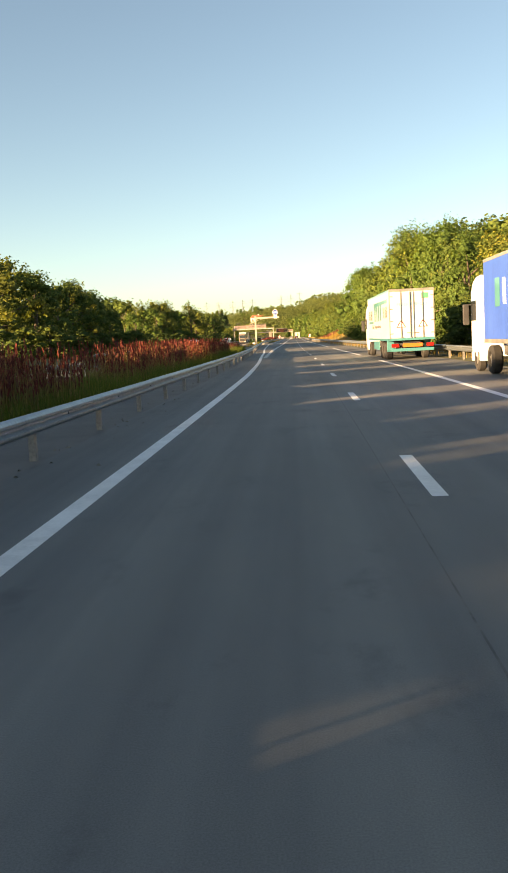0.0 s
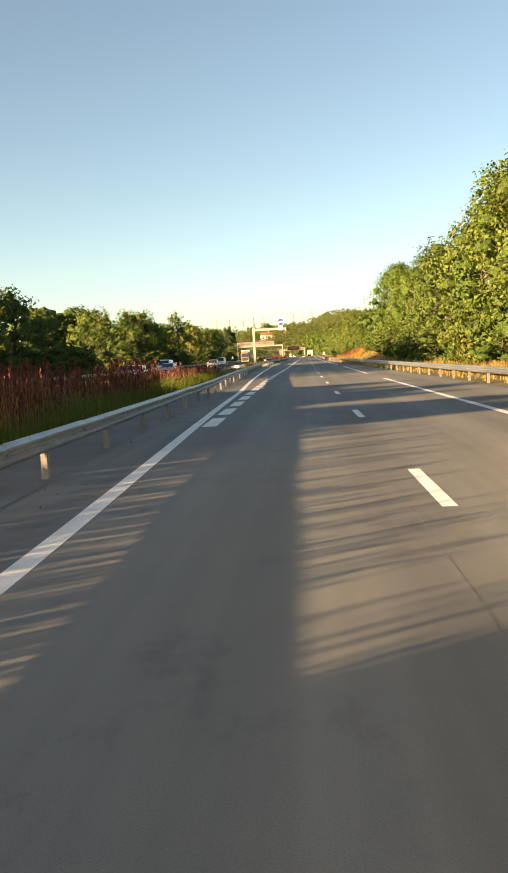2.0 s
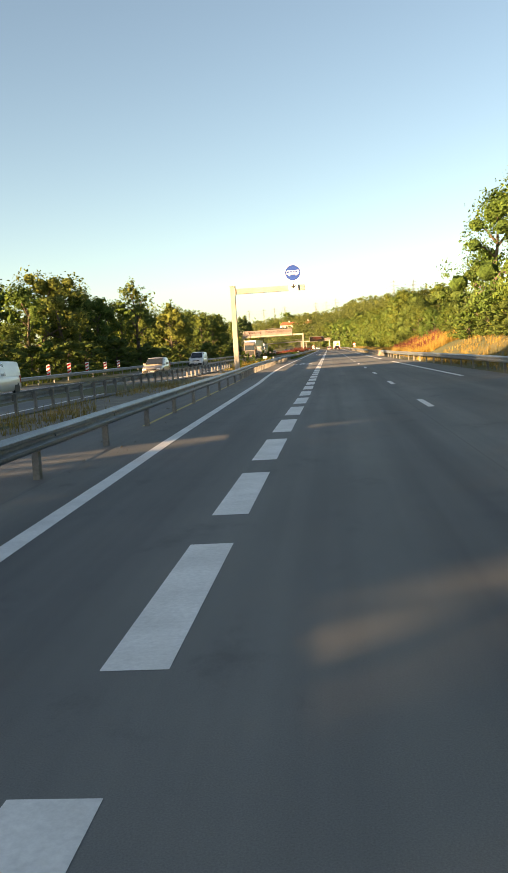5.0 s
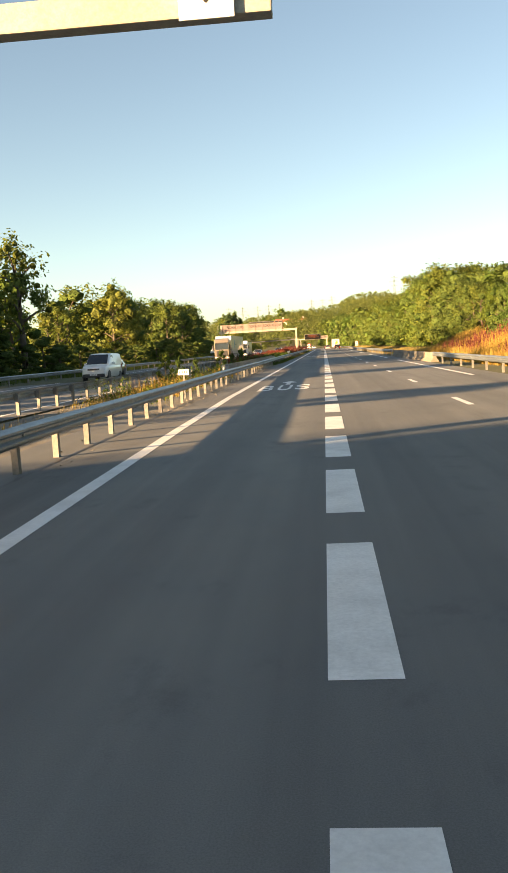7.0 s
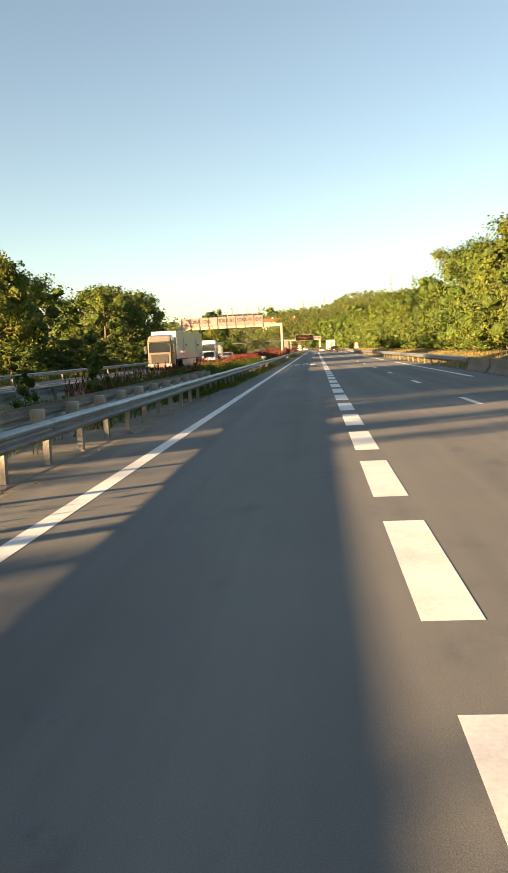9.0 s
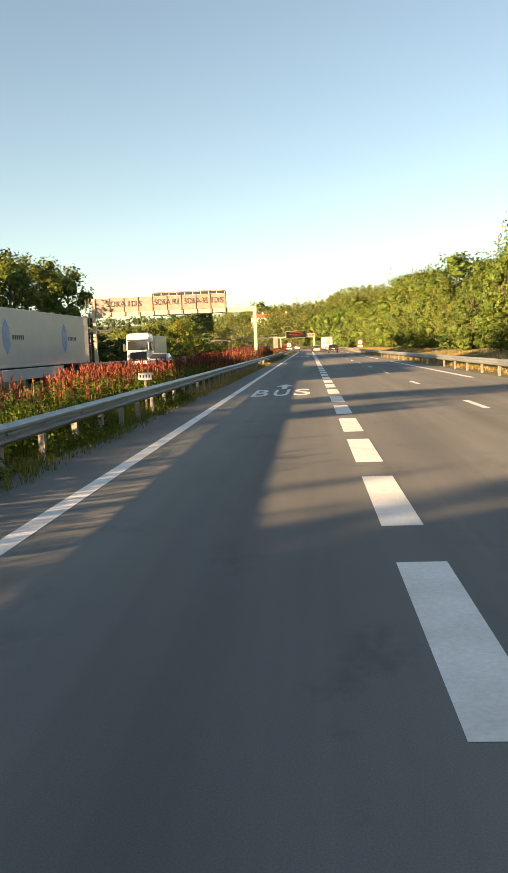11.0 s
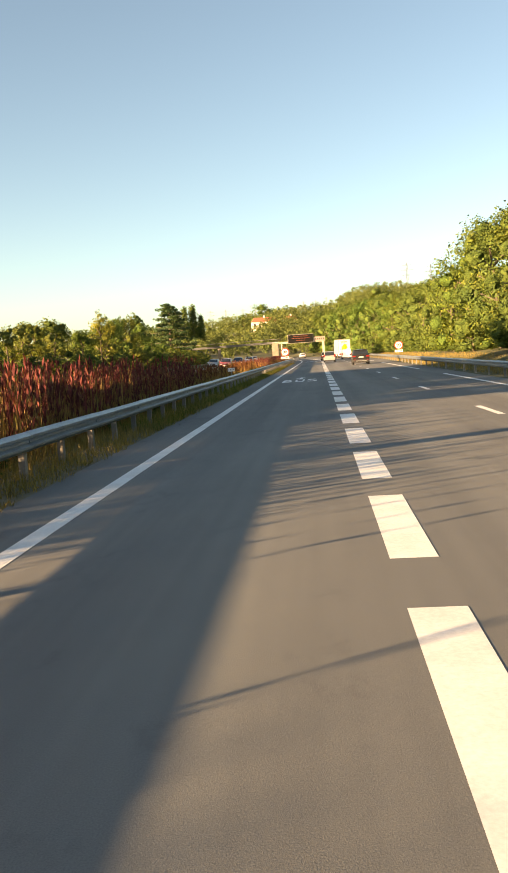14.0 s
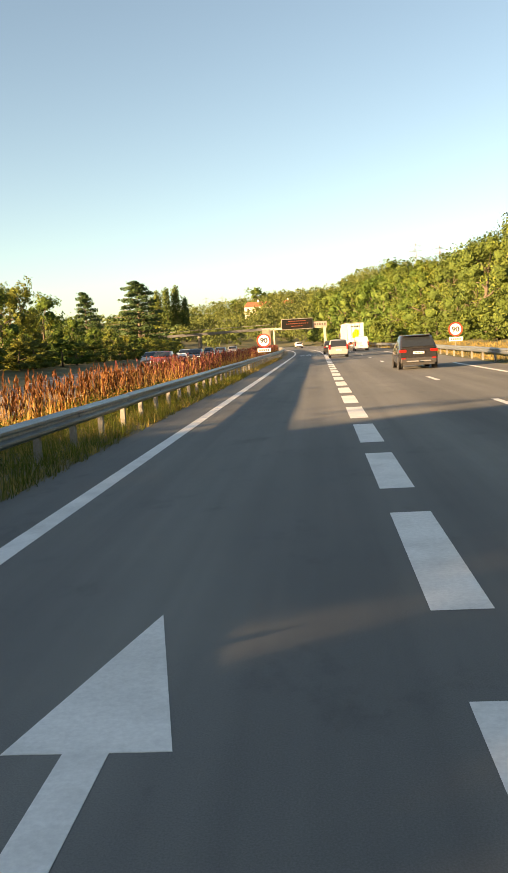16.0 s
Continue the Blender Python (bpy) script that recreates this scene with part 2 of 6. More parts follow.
def box_bm(x0, x1, y0, y1, z0, z1, bevel=0.0, bm=None):
    b = bmesh.new()
    vs = [b.verts.new(c) for c in ((x0, y0, z0), (x1, y0, z0), (x1, y1, z0), (x0, y1, z0), (x0, y0, z1), (x1, y0, z1), (x1, y1, z1), (x0, y1, z1))]
    for f in ((0, 3, 2, 1), (4, 5, 6, 7), (0, 1, 5, 4), (1, 2, 6, 5), (2, 3, 7, 6), (3, 0, 4, 7)):
        b.faces.new([vs[i] for i in f])
    if bevel:
        bmesh.ops.bevel(b, geom=b.edges[:], offset=bevel, segments=2, affect="EDGES", profile=0.6)
    if bm is None:
        return b
    tmp = bpy.data.meshes.new("tmp")
    b.to_mesh(tmp)
    b.free()
    bm.from_mesh(tmp)
    bpy.data.meshes.remove(tmp)
    return bm


def cyl_bm(r0, r1, length, seg=12, m=None, bm=None):
    """A tapered round bar along z from 0 to length."""
    b = bm or bmesh.new()
    bmesh.ops.create_cone(b, cap_ends=True, segments=seg, radius1=r0, radius2=r1, depth=length, matrix=(m or Matrix()) @ Matrix.Translation((0, 0, length / 2)))
    return b


def disc_bm(r, depth, seg=32):
    """A round plate that faces -y, its front in the plane y = 0."""
    b = bmesh.new()
    bmesh.ops.create_cone(b, cap_ends=True, segments=seg, radius1=r, radius2=r, depth=depth, matrix=Matrix.Translation((0, depth / 2, 0)) @ Euler((radians(90), 0, 0)).to_matrix().to_4x4())
    return b


def poly_bm(points, depth, axis="y"):
    """A flat outline given as (x, z), drawn out along y from 0 to depth."""
    b = bmesh.new()
    a = [b.verts.new((x, 0, z)) for x, z in points]
    c = [b.verts.new((x, depth, z)) for x, z in points]
    b.faces.new(a)
    b.faces.new(c[::-1])
    for i in range(len(a)):
        j = (i + 1) % len(a)
        b.faces.new((a[j], a[i], c[i], c[j]))
    bmesh.ops.recalc_face_normals(b, faces=b.faces[:])
    return b


def lettering(name, text, height, width, mat, parent, m, depth=0.004, bold=0.0):
    """Letters in the plane x-y of m, from the left end of the foot line; width is the whole line's."""
    cu = bpy.data.curves.new(name, "FONT")
    cu.body, cu.size, cu.extrude, cu.offset = text, 1.0, 0.5, bold
    tmp = new(name, cu)
    dg = bpy.context.evaluated_depsgraph_get()
    me = bpy.data.meshes.new_from_object(tmp.evaluated_get(dg))
    bpy.data.objects.remove(tmp)
    xs = [v.co.x for v in me.vertices]
    ys = [v.co.y for v in me.vertices]
    x0, sx, y0, sy = min(xs), width / (max(xs) - min(xs)), min(ys), height / (max(ys) - min(ys))
    for v in me.vertices:
        v.co = ((v.co.x - x0) * sx, (v.co.y - y0) * sy, (v.co.z + 0.5) * depth)
    me.materials.clear()
    me.materials.append(mat)
    ob = new(name, me)
    ob.parent = parent
    ob.matrix_basis = m
    return ob


def smooth01(x):
    x = min(max(x, 0.0), 1.0)
    return x * x * (3 - 2 * x)


def lerp(table, y):
    for (a, p), (b, q) in zip(table, table[1:]):
        if y <= b:
            return p + (q - p) * max(0.0, (y - a) / (b - a))
    return table[-1][1]


def strip(name, left, right, y0, y1, z, mat, cols=1, step=2.0, parent=None, thick=0.0):
    """A band on the ground between two lines given as tables of (y, u)."""
    n = max(1, int(math.ceil((y1 - y0) / step)))
    vs, fs = [], []
    for i in range(n + 1):
        y = y0 + (y1 - y0) * i / n
        a, b = lerp(left, y), lerp(right, y)
        for k in range(cols + 1):
            vs.append(at(a + (b - a) * k / cols, y, z))
    for i in range(n):
        for k in range(cols):
            q = i * (cols + 1) + k
            fs.append((q, q + 1, q + cols + 2, q + cols + 1))
    return mesh(name, vs, fs, mat, parent)


# ---- ground and roads ----
# Lines of the plan, as (y, u).
LEFT_LINE = [(-320, 0.0), (-125, 0.0), (-105, -0.2), (-92, -0.47), (-83, -0.62), (-70, -0.75), (-60, -1.05), (-46, -1.4), (-18, -2.0), (10, -2.45), (20, -2.75), (36, -3.1), (48, -3.27), (900, -3.27)]
LEFT_RAIL = [(-320, -1.8), (-100, -1.8), (-75, -2.0), (-66, -2.25), (2, -3.74), (20, -4.28), (30, -4.62), (58, -4.85), (120, -5.0), (177, -5.06), (900, -5.06)]
LEFT_EDGE = [(-320, -3.6), (-75, -3.8), (2, -5.2), (30, -5.7), (100, -5.9), (135, -4.8), (170, -4.4), (900, -4.4)]
BUS_LINE = [(-320, -0.42), (-53, -0.42), (-5, 0.0), (900, 0.0)]
LANE_LINE = [(-320, 3.55), (900, 3.55)]
RIGHT_LINE = [(-320, 7.0), (-10, 7.0), (50, 6.45), (150, 6.35), (220, 6.4), (300, 6.75), (900, 6.9)]
RIGHT_RAIL = [(-320, 11.2), (-115, 11.0), (-60, 10.2), (31, 8.75), (52, 8.2), (110, 8.0), (224, 7.9), (290, 8.6), (334, 9.4), (400, 9.6), (900, 9.6)]
RIGHT_EDGE = [(y, u - 0.35) for y, u in RIGHT_RAIL]
OPP_NEAR = [(-320, -8.9), (0, -9.3), (900, -9.3)]
OPP_FAR = [(-320, -21.6), (900, -21.6)]


def ground_height(u, y):
    z = -0.03
    x = mid(min(y, 880)) + u if y > 300 else u
    bank = smooth01((u - 10.5) / 6.0) * (0.5 + 1.3 * smooth01((y + 20) / 60.0) * (1 - smooth01((y - 100) / 50.0)))
    hill = max(0.0, x - 13.0) * 0.08 * smooth01((y - 60) / 240.0) + 6.5 * smooth01((y - 340) / 380.0) * smooth01((x - 12) / 14.0)
    far = 30.0 * smooth01((y - 520) / 430.0) * smooth01((x + 330) / 420.0) + 26.0 * smooth01((y - 900) / 900.0)
    left = 0.5 * smooth01((-23.5 - u) / 5.0)
    ridge = 26.0 * math.exp(-((x + 330) / 190.0) ** 2 - ((y - 1500) / 320.0) ** 2)
    z += bank + min(hill, 11.0) + far + left + ridge
    if u < -9 or u > 12:
        z += 0.25 * noise.noise(Vector((u * 0.07, y * 0.07, 0.3)))
    return z


GU = [-1600, -900, -500, -300, -200, -140, -100, -80, -65, -52, -44, -38, -34, -31, -28, -26, -24, -22, -20, -15, -10, -7, -5, -2, 2, 6, 9, 10.5, 11.5, 13, 14.5, 16, 18, 21, 25, 30, 36, 44, 55, 70, 90, 120, 160, 220, 320, 500, 900, 1600]
GY = [-900, -600, -400] + [-320 + 12 * i for i in range(85)] + [740, 790, 850, 920, 1000, 1100, 1250, 1450, 1700, 2100, 2800, 4000]
gv = [(mid(y) + u, y, ground_height(u, y)) for y in GY for u in GU]
gn = len(GU)
gf = [(j * gn + i, j * gn + i + 1, (j + 1) * gn + i + 1, (j + 1) * gn + i) for j in range(len(GY) - 1) for i in range(gn - 1)]
tagged(mesh("ground", gv, gf, EARTH, smooth=True), "rough grassy ground with dry patches", "ground", kind="structure")
road = tagged(strip("road", LEFT_EDGE, RIGHT_EDGE, -320, 620, 0.0, ASPHALT, 8), "dark grey worn asphalt motorway", "road", kind="structure")
opp = tagged(strip("road_opposite", OPP_FAR, OPP_NEAR, -320, 620, 0.005, ASPHALT, 6), "dark grey asphalt of the opposite carriageway", "road", kind="structure")

# ---- road markings ----


def dash(name, table, w, y0, y1, parent, mat=PAINT_WHITE, z=0.003):
    a = [(y, u) for y, u in table]
    ob = strip(name, a, [(y, u + w) for y, u in a], y0, y1, z, mat, 1, 2.0, parent)
    return ob


left_line = tagged(strip("edge_line", [(y, u - 0.23) for y, u in LEFT_LINE], LEFT_LINE, -320, 600, 0.003, PAINT_WHITE), "continuous white edge line on the asphalt", "road marking", kind="structure")
bus_line = tagged(empty("bus_lane_line"), "row of broad white dashes along the bus lane", "road marking", kind="structure")
for k in range(-21, 96):
    y = k * 13 / 3 - (0.35 if k < -9 else 0.0)
    dash("dash", BUS_LINE, 0.384, y, y + 3.0, bus_line)
lane_line = tagged(empty("lane_line"), "row of thin white lane dashes", "road marking", kind="structure")
for k in range(-24, 40):
    dash("dash", LANE_LINE, 0.17, 13 * k + 0.3, 13 * k + 3.3, lane_line)
right_line = tagged(empty("shoulder_line"), "long white dashes along the hard shoulder", "road marking", kind="structure")
for k in range(-4, 13):
    dash("dash", RIGHT_LINE, 0.22, -99.5 + 52 * k, -60.5 + 52 * k, right_line)
for name, table, w in (("opposite_edge_line", [(y, u - 1.0) for y, u in OPP_NEAR], 0.2), ("opposite_shoulder_line", [(y, u + 2.6) for y, u in OPP_FAR], 0.2)):
    tagged(strip(name, table, [(y, u + w) for y, u in table], -320, 600, 0.009, PAINT_WHITE), "white edge line of the opposite carriageway", "road marking", kind="structure")
opp_lane = tagged(empty("opposite_lane_line"), "thin white lane dashes on the opposite carriageway", "road marking", kind="structure")
for k in range(-24, 40):
    dash("dash", [(y, u - 5.0) for y, u in OPP_NEAR], 0.17, 13 * k + 5, 13 * k + 8, opp_lane, z=0.009)


def worn(ob, cuts):
    """Take narrow bands out of painted letters where the stencil or the paint broke."""
    bm = bmesh.new()
    bm.from_mesh(ob.data)
    for c in cuts:
        for q in (c, c + 0.07):
            bmesh.ops.bisect_plane(bm, geom=bm.verts[:] + bm.edges[:] + bm.faces[:], plane_co=(0, q, 0), plane_no=(0.06, 1, 0))
        gone = [f for f in bm.faces if c < f.calc_center_median().y + 0.06 * f.calc_center_median().x < c + 0.07]
        bmesh.ops.delete(bm, geom=gone, context="FACES")
    bm.to_mesh(ob.data)
    bm.free()


for y in (51.4, 151.5, 251.4, 351.5):
    word = tagged(empty("bus_marking", pose(mid(y), y, -0.0005, 0, 0, heading(y))), "white painted word BUS with an arrow on the asphalt", "road marking", "bus lane markings", "structure")
    for ch, u0, w in (("B", -2.68, 0.56), ("U", -1.93, 0.55), ("S", -1.2, 0.58)):
        worn(lettering("letter", ch, 4.25, w, PAINT_WHITE, word, pose(u0, 0, 0), bold=0.015), {"B": (0.55, 1.75, 2.55), "U": (2.15,), "S": (2.3,)}[ch])
    bm = poly_bm([(-0.10, 4.8), (0.10, 4.8), (0.10, 6.85), (0.37, 6.85), (0.0, 8.7), (-0.37, 6.85), (-0.10, 6.85)], 0.004)
    bmesh.ops.rotate(bm, verts=bm.verts[:], matrix=Euler((radians(-90), 0, 0)).to_matrix())
    for v in bm.verts:
        v.co = (v.co.x - 1.66, abs(v.co.y), abs(v.co.z))
    part("arrow", bm, PAINT_WHITE, word)

# ---- guard rails ----


def rail_profile():
    """The W-shaped section of a guard rail: (out, up)."""
    return [(0.0, 0.31), (0.055, 0.285), (0.083, 0.25), (0.083, 0.215), (0.02, 0.175), (0.02, 0.135), (0.083, 0.095), (0.083, 0.06), (0.055, 0.025), (0.0, 0.0)]


def beam_mesh(length, side):
    pr = rail_profile()
    bm = bmesh.new()
    rows = []
    for y in (-0.08, length):
        rows.append([bm.verts.new((side * o, y, z)) for o, z in pr] + [bm.verts.new((side * (o - 0.006), y, z)) for o, z in reversed(pr)])
    n = len(rows[0])
    for i in range(n):
        bm.faces.new((rows[0][i], rows[0][(i + 1) % n], rows[1][(i + 1) % n], rows[1][i]))
    # bolt heads at the joint
    for z in (0.155,):
        bmesh.ops.create_cone(bm, cap_ends=True, segments=8, radius1=0.028, radius2=0.02, depth=0.02, matrix=Matrix.Translation((side * 0.03, 0.0, z)) @ Euler((0, radians(90) * side, 0)).to_matrix().to_4x4())
    bmesh.ops.recalc_face_normals(bm, faces=bm.faces[:])
    me = bpy.data.meshes.new("beam")
    bm.to_mesh(me)
    bm.free()
    me.materials.append(GALV)
    return me


def post_mesh(height):
    bm = bmesh.new()
    for x0, x1, y0, y1 in ((-0.05, 0.05, -0.062, -0.055), (-0.05, -0.043, -0.055, 0.06), (0.043, 0.05, -0.055, 0.06)):
        box_bm(x0, x1, y0, y1, -0.25, height, 0.0, bm)
    me = bpy.data.meshes.new("post")
    bm.to_mesh(me)
    bm.free()
    me.materials.append(GALV_DULL)
    return me


def guard_rail(name, table, y0, y1, side, spacing, label, top=0.74, base=0.0, spacers=True):
    """Posts, spacer blocks and overlapping beams along a line; side is +1 where the beam faces right."""
    thing = tagged(empty(name), label, "guard rail")
    me, pm = beam_mesh(4.0, side), post_mesh(top - 0.03)
    sb = box_bm(0.0, 0.11, -0.05, 0.05, top - 0.28, top - 0.06)
    sm = bpy.data.meshes.new("spacer")
    sb.to_mesh(sm)
    sb.free()
    sm.materials.append(GALV_DULL)
    y = y0
    while y < y1 - 0.1:
        a, b = at(lerp(table, y), y), at(lerp(table, y + 4), y + 4)
        ang = math.degrees(math.atan2(-(b.x - a.x), b.y - a.y))
        again("beam", me, thing, pose(a.x + side * 0.11, a.y, base + top - 0.31 + random.uniform(-0.006, 0.006), 0, random.uniform(-1, 1), ang))
        y += 4.0
    y = y0
    while y <= y1 + 0.1:
        a = at(lerp(table, y), y)
        again("post", pm, thing, pose(a.x, a.y, base, random.uniform(-0.6, 0.6), random.uniform(-0.8, 0.8), 0))
        if spacers:
            again("spacer", sm, thing, pose(a.x, a.y, base, 0, 0, 0 if side > 0 else 180))
        y += spacing(y)
    return thing


guard_rail("guard_rail", LEFT_RAIL, -186, 18, 1, lambda y: 4.3, "galvanised W-beam guard rail on widely set posts")
guard_rail("guard_rail", LEFT_RAIL, 18, 430, 1, lambda y: 2.0, "galvanised W-beam guard rail on close-set posts beside weeds")
guard_rail("guard_rail", RIGHT_RAIL, -178, 80, -1, lambda y: 4.0, "sunlit galvanised guard rail along the hard shoulder")
guard_rail("guard_rail", RIGHT_RAIL, 118, 430, -1, lambda y: 4.0, "sunlit galvanised guard rail along dry grass")
guard_rail("guard_rail", [(y, u - 0.35) for y, u in OPP_NEAR], -40, 110, -1, lambda y: 2.0, "dull galvanised guard rail of the opposite carriageway")
guard_rail("guard_rail", [(y, u - 0.3) for y, u in OPP_FAR], -60, 240, 1, lambda y: 4.0, "guard rail at the far side of the opposite carriageway")


def rear_beam(table, y0, y1, top):
    """A higher beam behind a guard rail, held off the rail's posts by spacer blocks, with a rounded end."""
    thing = tagged(empty("rear_guard_rail"), "higher guard rail beam on spacer blocks behind the first rail", "guard rail")
    me = beam_mesh(4.0, -1)
    sb = box_bm(-0.11, 0.11, -0.07, 0.07, 0.0, 0.30, 0.008)
    sm = bpy.data.meshes.new("spacer")
    sb.to_mesh(sm)
    sb.free()
    sm.materials.append(SUNLIT_SPACER)
    y = y0
    while y < y1 - 0.1:
        a, b = at(lerp(table, y), y), at(lerp(table, y + 4), y + 4)
        again("beam", me, thing, pose(a.x, a.y, top - 0.31, 0, 0, math.degrees(math.atan2(-(b.x - a.x), b.y - a.y))))
        y += 4.0
    y = y0 + 1.0
    while y < y1:
        a = at(lerp(table, y) + 0.12, y)
        again("spacer", sm, thing, pose(a.x, a.y, top - 0.36))
        y += 2.0
    a = at(lerp(table, y0), y0)
    bm = bmesh.new()
    rows = []
    for k in range(7):
        t = math.pi * k / 6
        rows.append([bm.verts.new((0.16 * (1 - math.cos(t)) - 0.02, -0.30 * math.sin(t), z)) for z in (0.0, 0.155, 0.31)])
    for p, q in zip(rows, rows[1:]):
        for i in range(2):
            bm.faces.new((p[i], p[i + 1], q[i + 1], q[i]))
    bmesh.ops.solidify(bm, geom=bm.faces[:], thickness=0.006)
    end = part("end_piece", bm, GALV, thing, "rounded end piece", smooth=True)
    end.matrix_basis = pose(a.x, a.y, top - 0.31)
    return thing


# paler than the other spacers: the sun on these blocks is in the colour
SUNLIT_SPACER = material("sunlit_spacer_block", [(0.3, (0.30, 0.28, 0.24)), (0.7, (0.40, 0.38, 0.33))], 2.0, 18.0, 0.6, bump=0.08, per_object=0.1)
rear_beam([(58, -5.12), (130, -5.20)], 61, 105, 0.955)

# ---- trees ----


def branch(bm, a, b, r0, r1, seg=7):
    d = b - a
    m = Matrix.Translation(a) @ d.to_track_quat("Z", "Y").to_matrix().to_4x4()
    cyl_bm(r0, r1, d.length, seg, m, bm)


def leaf_cloud(rng, centres, per, radius, size, flat=0.75, droop=0.0, heart=None):
    """Many small leaf sprays, each a bent pair of triangles, gathered round the centres and turned outwards from the heart of the crown."""
    n = len(centres) * per
    c = np.repeat(np.array(centres, dtype=float), per, axis=0)
    d = rng.normal(size=(n, 3))
    d /= np.linalg.norm(d, axis=1)[:, None]
    rad = radius[0] + (radius[1] - radius[0]) * np.repeat(rng.random(len(centres)), per)
    p = c + d * (rad * rng.random(n) ** 0.45)[:, None] * np.array((1, 1, flat))
    p[:, 2] -= droop * rng.random(n)
    out = d * 0.8
    if heart is not None:
        h = p - np.asarray(heart)
        out = out + h / np.linalg.norm(h, axis=1)[:, None] * 0.9
    out = out + np.array((0, 0, 0.3))
    out /= np.linalg.norm(out, axis=1)[:, None]
    nrm = out + rng.normal(size=(n, 3)) * 0.42
    nrm /= np.linalg.norm(nrm, axis=1)[:, None]
    t = np.cross(nrm, rng.normal(size=(n, 3)))
    t /= np.linalg.norm(t, axis=1)[:, None]
    b = np.cross(nrm, t)
    s = (size[0] + (size[1] - size[0]) * rng.random(n))[:, None]
    v = np.stack((p - t * s, p - b * s * 0.58, p + t * s, p + b * s * 0.58 + nrm * s * 0.25), axis=1).reshape(-1, 3)
    soft = out * 0.72 + nrm * 0.38
    soft /= np.linalg.norm(soft, axis=1)[:, None]
    f = np.arange(n * 4).reshape(-1, 4)
    return v, f, np.repeat(soft, 4, axis=0)


def quads(name, v, f, mat, parent=None, soft=None):
    me = bpy.data.meshes.new(name)
    me.vertices.add(len(v))
    me.vertices.foreach_set("co", np.asarray(v, dtype=np.float32).ravel())
    k = f.shape[1]
    me.loops.add(f.size)
    me.loops.foreach_set("vertex_index", np.asarray(f, dtype=np.int32).ravel())
    me.polygons.add(len(f))
    me.polygons.foreach_set("loop_start", np.arange(0, f.size, k, dtype=np.int32))
    me.update(calc_edges=True)
    if soft is not None:
        me.polygons.foreach_set("use_smooth", [True] * len(f))
        me.normals_split_custom_set_from_vertices(soft)
    me.materials.append(mat)
    ob = new(name, me)
    if parent:
        ob.parent = parent
    return ob


def core_bm(rng, lobes, detail):
    """The dense twiggy inside of a crown: a rough lump in each lobe."""
    bm = bmesh.new()
    for c, rr in lobes:
        got = bmesh.ops.create_icosphere(bm, subdivisions=detail, radius=rr, matrix=Matrix.Translation(c) @ Matrix.Diagonal((1, 1, 0.85, 1)))
        for v in got["verts"]:
            v.co = c + (v.co - c) * rng.uniform(0.72, 1.05)
    return bm


